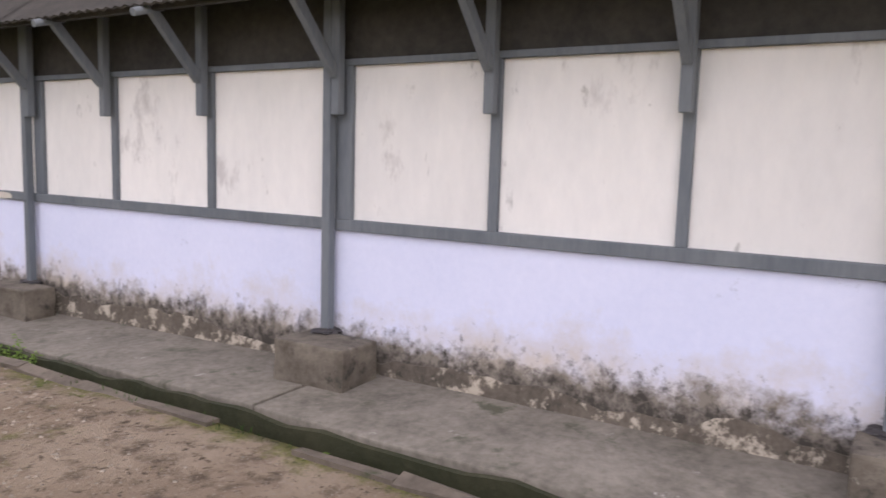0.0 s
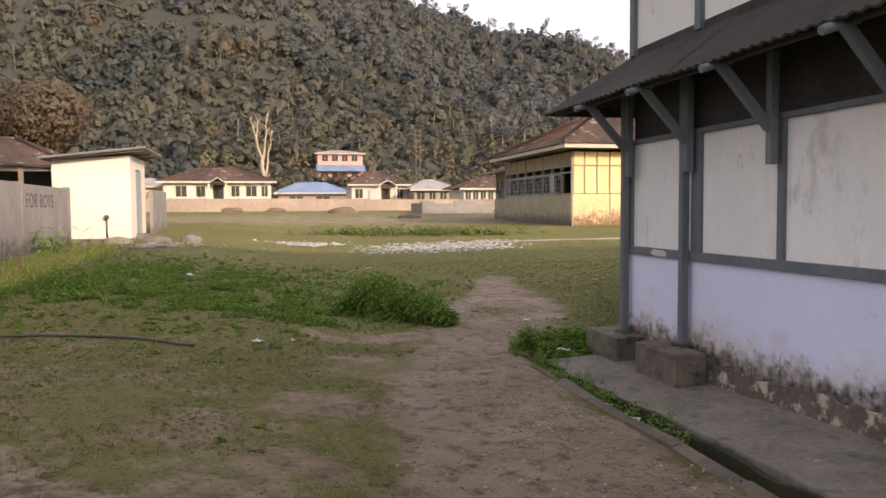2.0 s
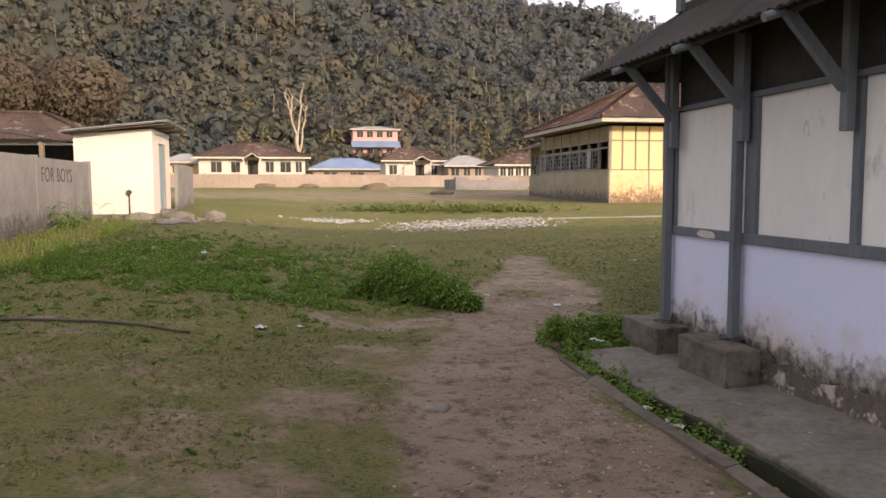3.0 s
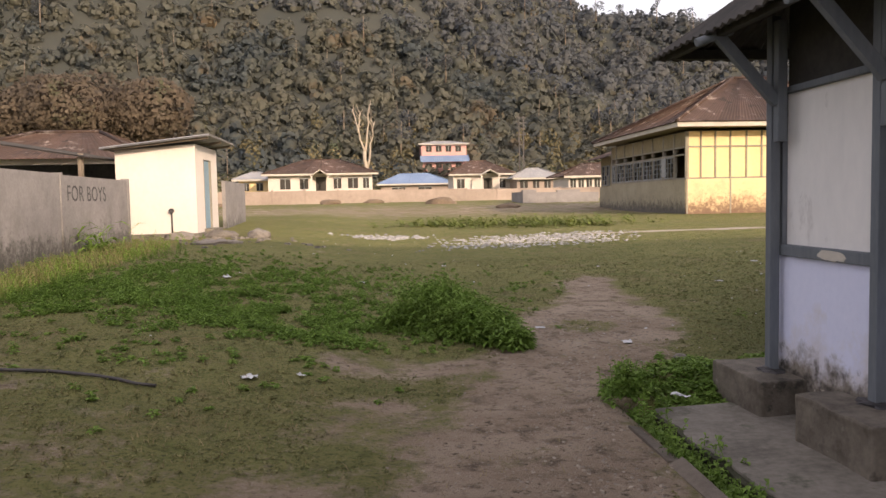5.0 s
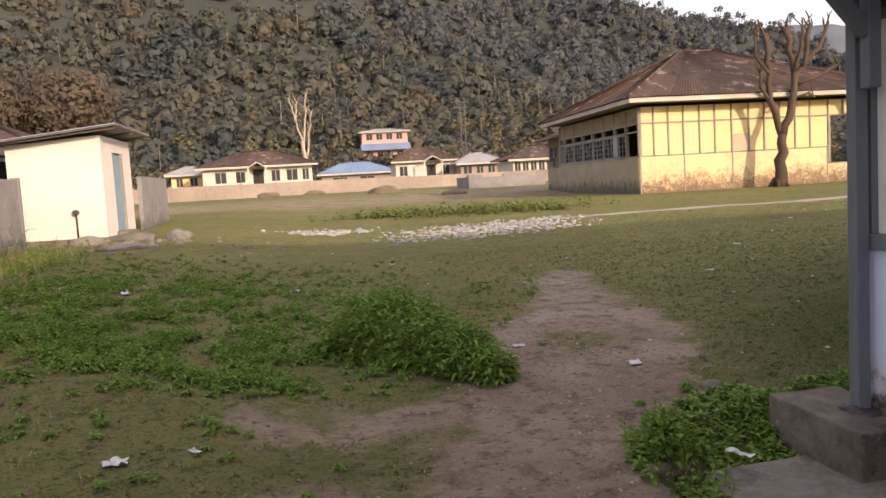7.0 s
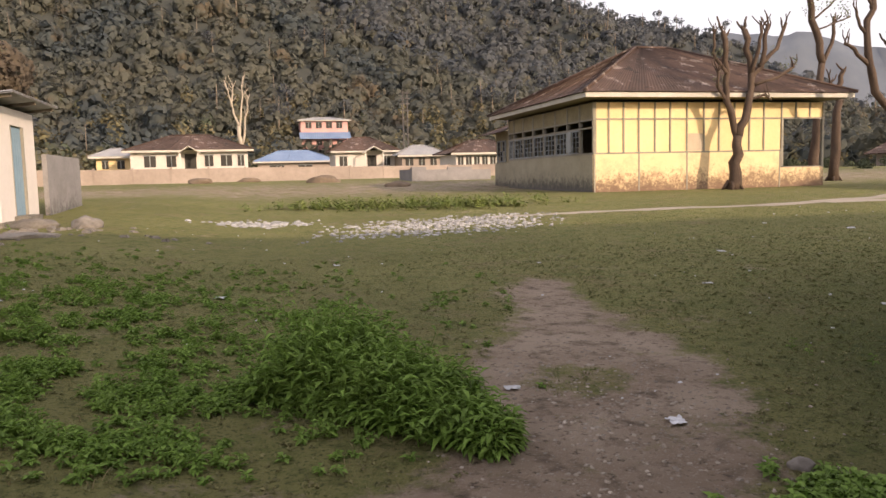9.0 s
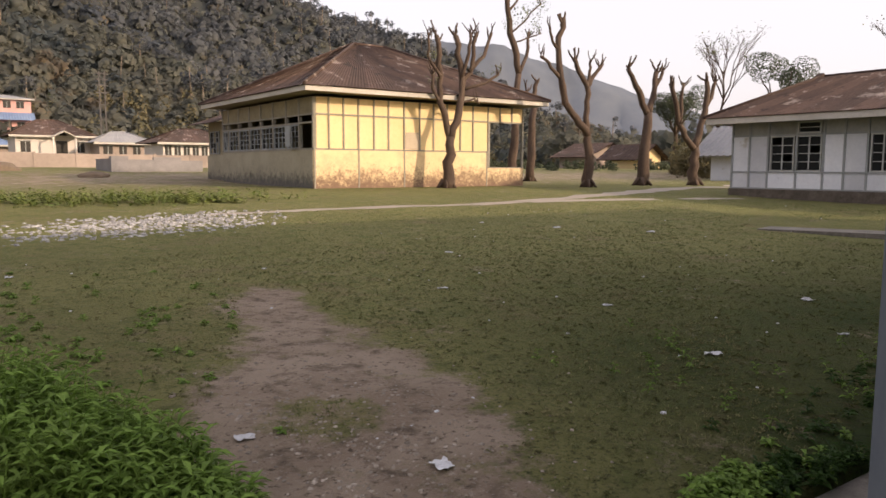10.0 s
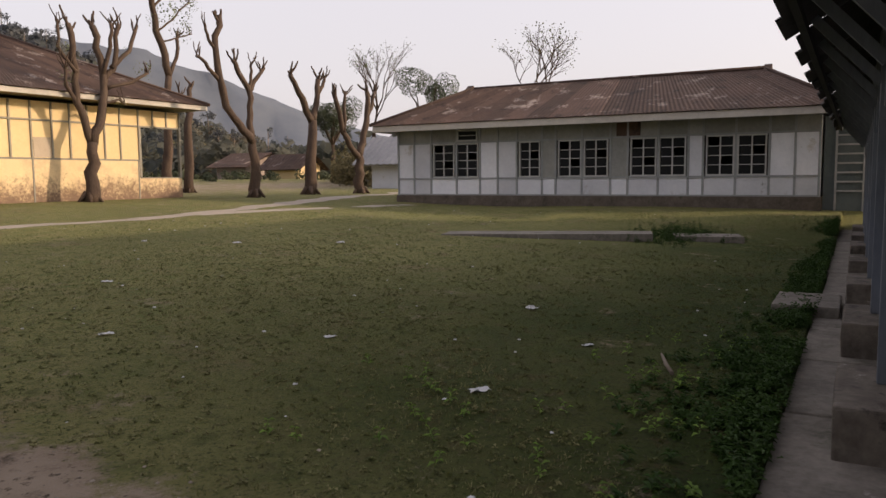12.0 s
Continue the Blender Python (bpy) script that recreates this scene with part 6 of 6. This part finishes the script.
# ---- grass and weeds ----
def blades(name, count, place, tall, wide, material, label, seed, lean=0.5, per=3):
    """Tufts of bent grass blades."""
    rnd_ = random.Random(seed)
    verts, faces = [], []
    for _ in range(count):
        x, y, k = place(rnd_)
        if x is None:
            continue
        z = height(x, y) - 0.01
        for _b in range(per):
            h = tall * k * rnd_.uniform(0.5, 1.3)
            a = rnd_.uniform(0, 6.28)
            d = lean * h * rnd_.uniform(0.3, 1.3)
            ox, oy = x + rnd_.uniform(-0.03, 0.03), y + rnd_.uniform(-0.03, 0.03)
            w = wide * rnd_.uniform(0.7, 1.3)
            ca, sa = math.cos(a), math.sin(a)
            o = len(verts)
            verts += [(ox - sa * w, oy + ca * w, z), (ox + sa * w, oy - ca * w, z), (ox + ca * d * 0.4 + sa * w * 0.7, oy + sa * d * 0.4 - ca * w * 0.7, z + h * 0.62), (ox + ca * d * 0.4 - sa * w * 0.7, oy + sa * d * 0.4 + ca * w * 0.7, z + h * 0.62), (ox + ca * d, oy + sa * d, z + h)]
            faces += [(o, o + 1, o + 2, o + 3), (o + 3, o + 2, o + 4)]
    ob = raw(name, verts, faces, material)
    return tagged(ob, label, "grass", kind="stuff")


def on_lawn(x, y):
    return not (3.3 < x < 5.4 and y < 9.8) and not (x >= 3.3 and y < 10.02)


def lawn_spot(r):
    y = 2.2 + 17 * r.random() ** 1.15
    x = r.uniform(-3.6 - 0.12 * y, 3.6 + (y - 8) * 1.15 if y > 9 else 3.4)
    if not on_lawn(x, y) or bareness(x, y) + 0.7 * noise.noise((x * 1.3, y * 1.3, 2)) > 0.45:
        return None, None, 0
    return x, y, 0.7 + 0.5 * noise.noise((x * 0.8, y * 0.8, 9))


def far_lawn_spot(r):
    y = 10 + 18 * r.random()
    x = r.uniform(4.0, 26)
    if r.random() > smooth((x - 3.2) / 4) * smooth((27 - y) / 6) or not on_lawn(x, y) or bareness(x, y) > 0.4 or 27.2 < x or 17 < x < 21 and 11.5 < y < 18:
        return None, None, 0
    return x, y, 1.0


blades("grass", 46000, lawn_spot, 0.034, 0.0032, GRASS, "short patchy lawn grass", 1, 0.9)
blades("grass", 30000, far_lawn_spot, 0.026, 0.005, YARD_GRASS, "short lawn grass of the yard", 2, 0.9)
blades("dry_grass", 700, lambda r: (lambda x, y: (x, y, 1) if on_lawn(x, y) else (None, None, 0))(r.gauss(0.4, 1.3), r.gauss(8.2, 1.8)), 0.05, 0.0025, DRY_GRASS, "dry straw-coloured grass tufts", 3, 1.2)


def drain_spot(r):
    y = r.uniform(-3, 9.6)
    k = 0.5 + noise.noise((y * 0.9, 3, 0))
    return r.choice((r.gauss(3.52, 0.04), r.gauss(3.62, 0.08))), y, max(0.25, k)


blades("drain_grass", 700, drain_spot, 0.06, 0.004, LEAF_DARK, "dark grass growing out of the drain", 4, 0.7)


def herbs(name, spots, material, label, category, seed, leaf=0.06, narrow=0.28, stuff=True, per=13):
    """Leafy stems: each spot is (x, y, height); pointed leaves in whorls up a bent stem."""
    rnd_ = random.Random(seed)
    verts, faces = [], []
    for x, y, h in spots:
        z = height(x, y) - 0.01
        lx, ly = rnd_.gauss(0, 0.22) * h, rnd_.gauss(0, 0.22) * h
        o = len(verts)
        verts += [(x - 0.004, y, z), (x + 0.004, y, z), (x + lx + 0.002, y + ly, z + h), (x + lx - 0.002, y + ly, z + h)]
        faces.append((o, o + 1, o + 2, o + 3))
        for k in range(per):
            u = 0.12 + 0.88 * (k + rnd_.random()) / per
            a = k * 2.4 + rnd_.uniform(-0.5, 0.5)
            ln = leaf * rnd_.uniform(0.65, 1.35) * (1.15 - 0.45 * u)
            px, py, pz = x + lx * u, y + ly * u, z + h * u
            ca, sa = math.cos(a), math.sin(a)
            up = rnd_.uniform(-0.15, 0.75)
            wd = ln * narrow
            o = len(verts)
            verts += [(px, py, pz), (px + ca * ln * 0.5 - sa * wd, py + sa * ln * 0.5 + ca * wd, pz + ln * 0.5 * up + 0.004), (px + ca * ln, py + sa * ln, pz + ln * (up - 0.35)), (px + ca * ln * 0.5 + sa * wd, py + sa * ln * 0.5 - ca * wd, pz + ln * 0.5 * up + 0.004), (px + ca * ln * 0.5, py + sa * ln * 0.5, pz + ln * 0.5 * up - 0.006)]
            faces += [(o, o + 4, o + 1), (o + 4, o + 2, o + 1), (o, o + 3, o + 4), (o + 4, o + 3, o + 2)]
    ob = raw(name, verts, faces, material)
    return tagged(ob, label, category, kind="stuff" if stuff else "")


rnd = random.Random(77)
bush = []
A, B = Vector((1.74, 12.48)), Vector((3.12, 11.00))
back = Vector((0.70, 0.71))
while len(bush) < 900:
    u, v = rnd.random() ** 1.15, rnd.random()
    deep = 0.95 * (1 - u) ** 0.7 + 0.16
    p = A.lerp(B, u) + back * deep * v + Vector((rnd.gauss(0, 0.03), rnd.gauss(0, 0.03)))
    tall_at = 0.14 + 0.36 * smooth(u / 0.22) * (1 - u) ** 0.8
    bush.append((p.x, p.y, tall_at * (0.5 + 0.8 * math.sqrt(4 * v * (1 - v) + 0.02)) * rnd.uniform(0.55, 1.2)))
for _ in range(16):
    bush.append((2.28 + rnd.gauss(0, 0.14), 12.45 + rnd.gauss(0, 0.14), rnd.uniform(0.48, 0.66)))
plant = thing("bush", (2.42, 12.05, height(2.42, 12.05)), "low dense green bush beside the path", "bush")
for k in range(6):
    sector = [p for p in bush if int((math.atan2(p[1] - 12.05, p[0] - 2.42) + math.pi) / (2 * math.pi) * 5.999) == k]
    ob = herbs("branch", sector, LEAF, "", "", 50 + k, 0.115, 0.15, False, 15)
    ob.parent = plant
    ob.matrix_parent_inverse = Matrix.Translation(-plant.location)


def patch(n_, cx, cy, sx, sy, h, rnd_=rnd, turn=0.0):
    out = []
    for _ in range(n_ * 2):
        if len(out) == n_:
            break
        u, v = rnd_.gauss(0, 1), rnd_.gauss(0, 1)
        x, y = cx + u * sx * math.cos(turn) - v * sy * math.sin(turn), cy + u * sx * math.sin(turn) + v * sy * math.cos(turn)
        if on_lawn(x, y) and bareness(x, y) < 0.5 and noise.noise((x * 1.9, y * 1.9, 4)) > rnd_.uniform(-0.35, 0.35):
            out.append((x, y, h * rnd_.uniform(0.4, 1.3)))
    return out


weeds = patch(900, 0.2, 12.7, 1.2, 0.6, 0.10, turn=-0.1) + patch(900, -2.8, 13.6, 1.3, 1.0, 0.15) + patch(500, 0.0, 15.0, 1.8, 0.9, 0.08) + patch(400, -3.2, 17.5, 0.5, 2.2, 0.2) + patch(260, 1.1, 11.7, 0.6, 0.35, 0.08) + patch(1700, -0.6, 14.2, 2.0, 2.2, 0.05)
herbs("weeds", weeds, LEAF, "green weeds growing thick over the lawn", "weeds", 6, 0.055, 0.26)
corner = patch(150, 4.6, 10.10, 0.26, 0.10, 0.06) + patch(120, 5.1, 10.15, 0.5, 0.12, 0.07) + [(3.76 + rnd.gauss(0, 0.12), 9.34 + rnd.gauss(0, 0.16), rnd.uniform(0.04, 0.10)) for _ in range(170)] + [(4.55 + rnd.gauss(0, 0.2), 9.96 + abs(rnd.gauss(0, 0.18)), rnd.uniform(0.03, 0.08)) for _ in range(90)]
corner += [(rnd.uniform(3.8, 4.62), 9.28 + 0.62 * rnd.random(), rnd.uniform(0.03, 0.08)) for _ in range(300)]
herbs("corner_weeds", corner, LEAF, "bright weeds round the end of the apron", "weeds", 7, 0.06, 0.3)
side = []
while len(side) < 1500:
    x, y = rnd.uniform(5.4, 25), 9.96 + abs(rnd.gauss(0, 0.22))
    if noise.noise((x * 0.9, y * 1.3, 8)) > (y - 10.3) * 0.6:
        side.append((x, y, rnd.uniform(0.04, 0.15)))
side += patch(420, 20.5, 13.2, 0.9, 0.5, 0.16) + patch(160, 8.6, 10.4, 1.2, 0.25, 0.08)
herbs("apron_weeds", side, LEAF_DARK, "dark leafy weeds along the apron", "weeds", 8, 0.055, 0.24)
herbs("broad_weeds", patch(260, 7.6, 28.4, 1.5, 0.6, 0.3) + patch(160, 4.3, 29.2, 1.0, 0.5, 0.25), LEAF_PALE, "pale broad-leaved plants on the far lawn", "weeds", 9, 0.13, 0.40, True, 7)
herbs("rosettes", [(6.9 + rnd.gauss(0, 0.6), 11.6 + rnd.gauss(0, 0.9), 0.10) for _ in range(26)] + [(8.8 + rnd.gauss(0, 0.8), 10.7 + rnd.gauss(0, 0.3), 0.12) for _ in range(24)], LEAF, "scattered leafy rosettes in the grass", "weeds", 10, 0.05, 0.26, True, 7)
agave = [( -3.45 + rnd.gauss(0, 0.12), 18.6 + rnd.gauss(0, 0.18), rnd.uniform(0.3, 0.65)) for _ in range(16)]
herbs("spiky_plant", agave, LEAF, "spiky weed at the foot of the cement wall", "plant", 11, 0.42, 0.07, False, 5)
blades("long_grass", 1800, lambda r: (r.gauss(-3.3, 0.35), r.uniform(10, 21), 1), 0.22, 0.005, GRASS, "longer grass along the cement wall", 12, 0.8)
blades("wall_grass", 500, lambda r: (4.32 + r.gauss(0, 0.03), r.choice((3.35, 7.45, 8.7)) + r.gauss(0, 0.06), 1), 0.08, 0.004, LEAF, "tufts of grass beside the footing blocks", 13, 0.8)

drain_weeds = [(3.68 + rnd.gauss(0, 0.08), 9.5 - 3.2 * rnd.random() ** 1.3, rnd.uniform(0.14, 0.30)) for _ in range(420)] + [(3.66 + rnd.gauss(0, 0.08), rnd.uniform(-1.0, 6.5), rnd.uniform(0.05, 0.18)) for _ in range(160)]
herbs("drain_weeds", drain_weeds, LEAF, "green weeds filling the drain", "weeds", 15, 0.055, 0.3)
low = []
for _ in range(16000):
    x, y, k = lawn_spot(rnd)
    if x is not None:
        low.append((x, y, 0.012 + 0.022 * rnd.random()))
herbs("lawn_leaves", low, GRASS, "tiny low leaves matted through the lawn", "grass", 16, 0.026, 0.4, True, 4)
yard = []
for _ in range(12000):
    x, y, k = far_lawn_spot(rnd)
    if x is not None and rnd.random() < 0.75 * smooth((x - 3.2) / 5) * smooth((21 - y) / 8) * smooth((24 - x) / 10):
        yard.append((x, y, 0.015 + 0.025 * rnd.random()))
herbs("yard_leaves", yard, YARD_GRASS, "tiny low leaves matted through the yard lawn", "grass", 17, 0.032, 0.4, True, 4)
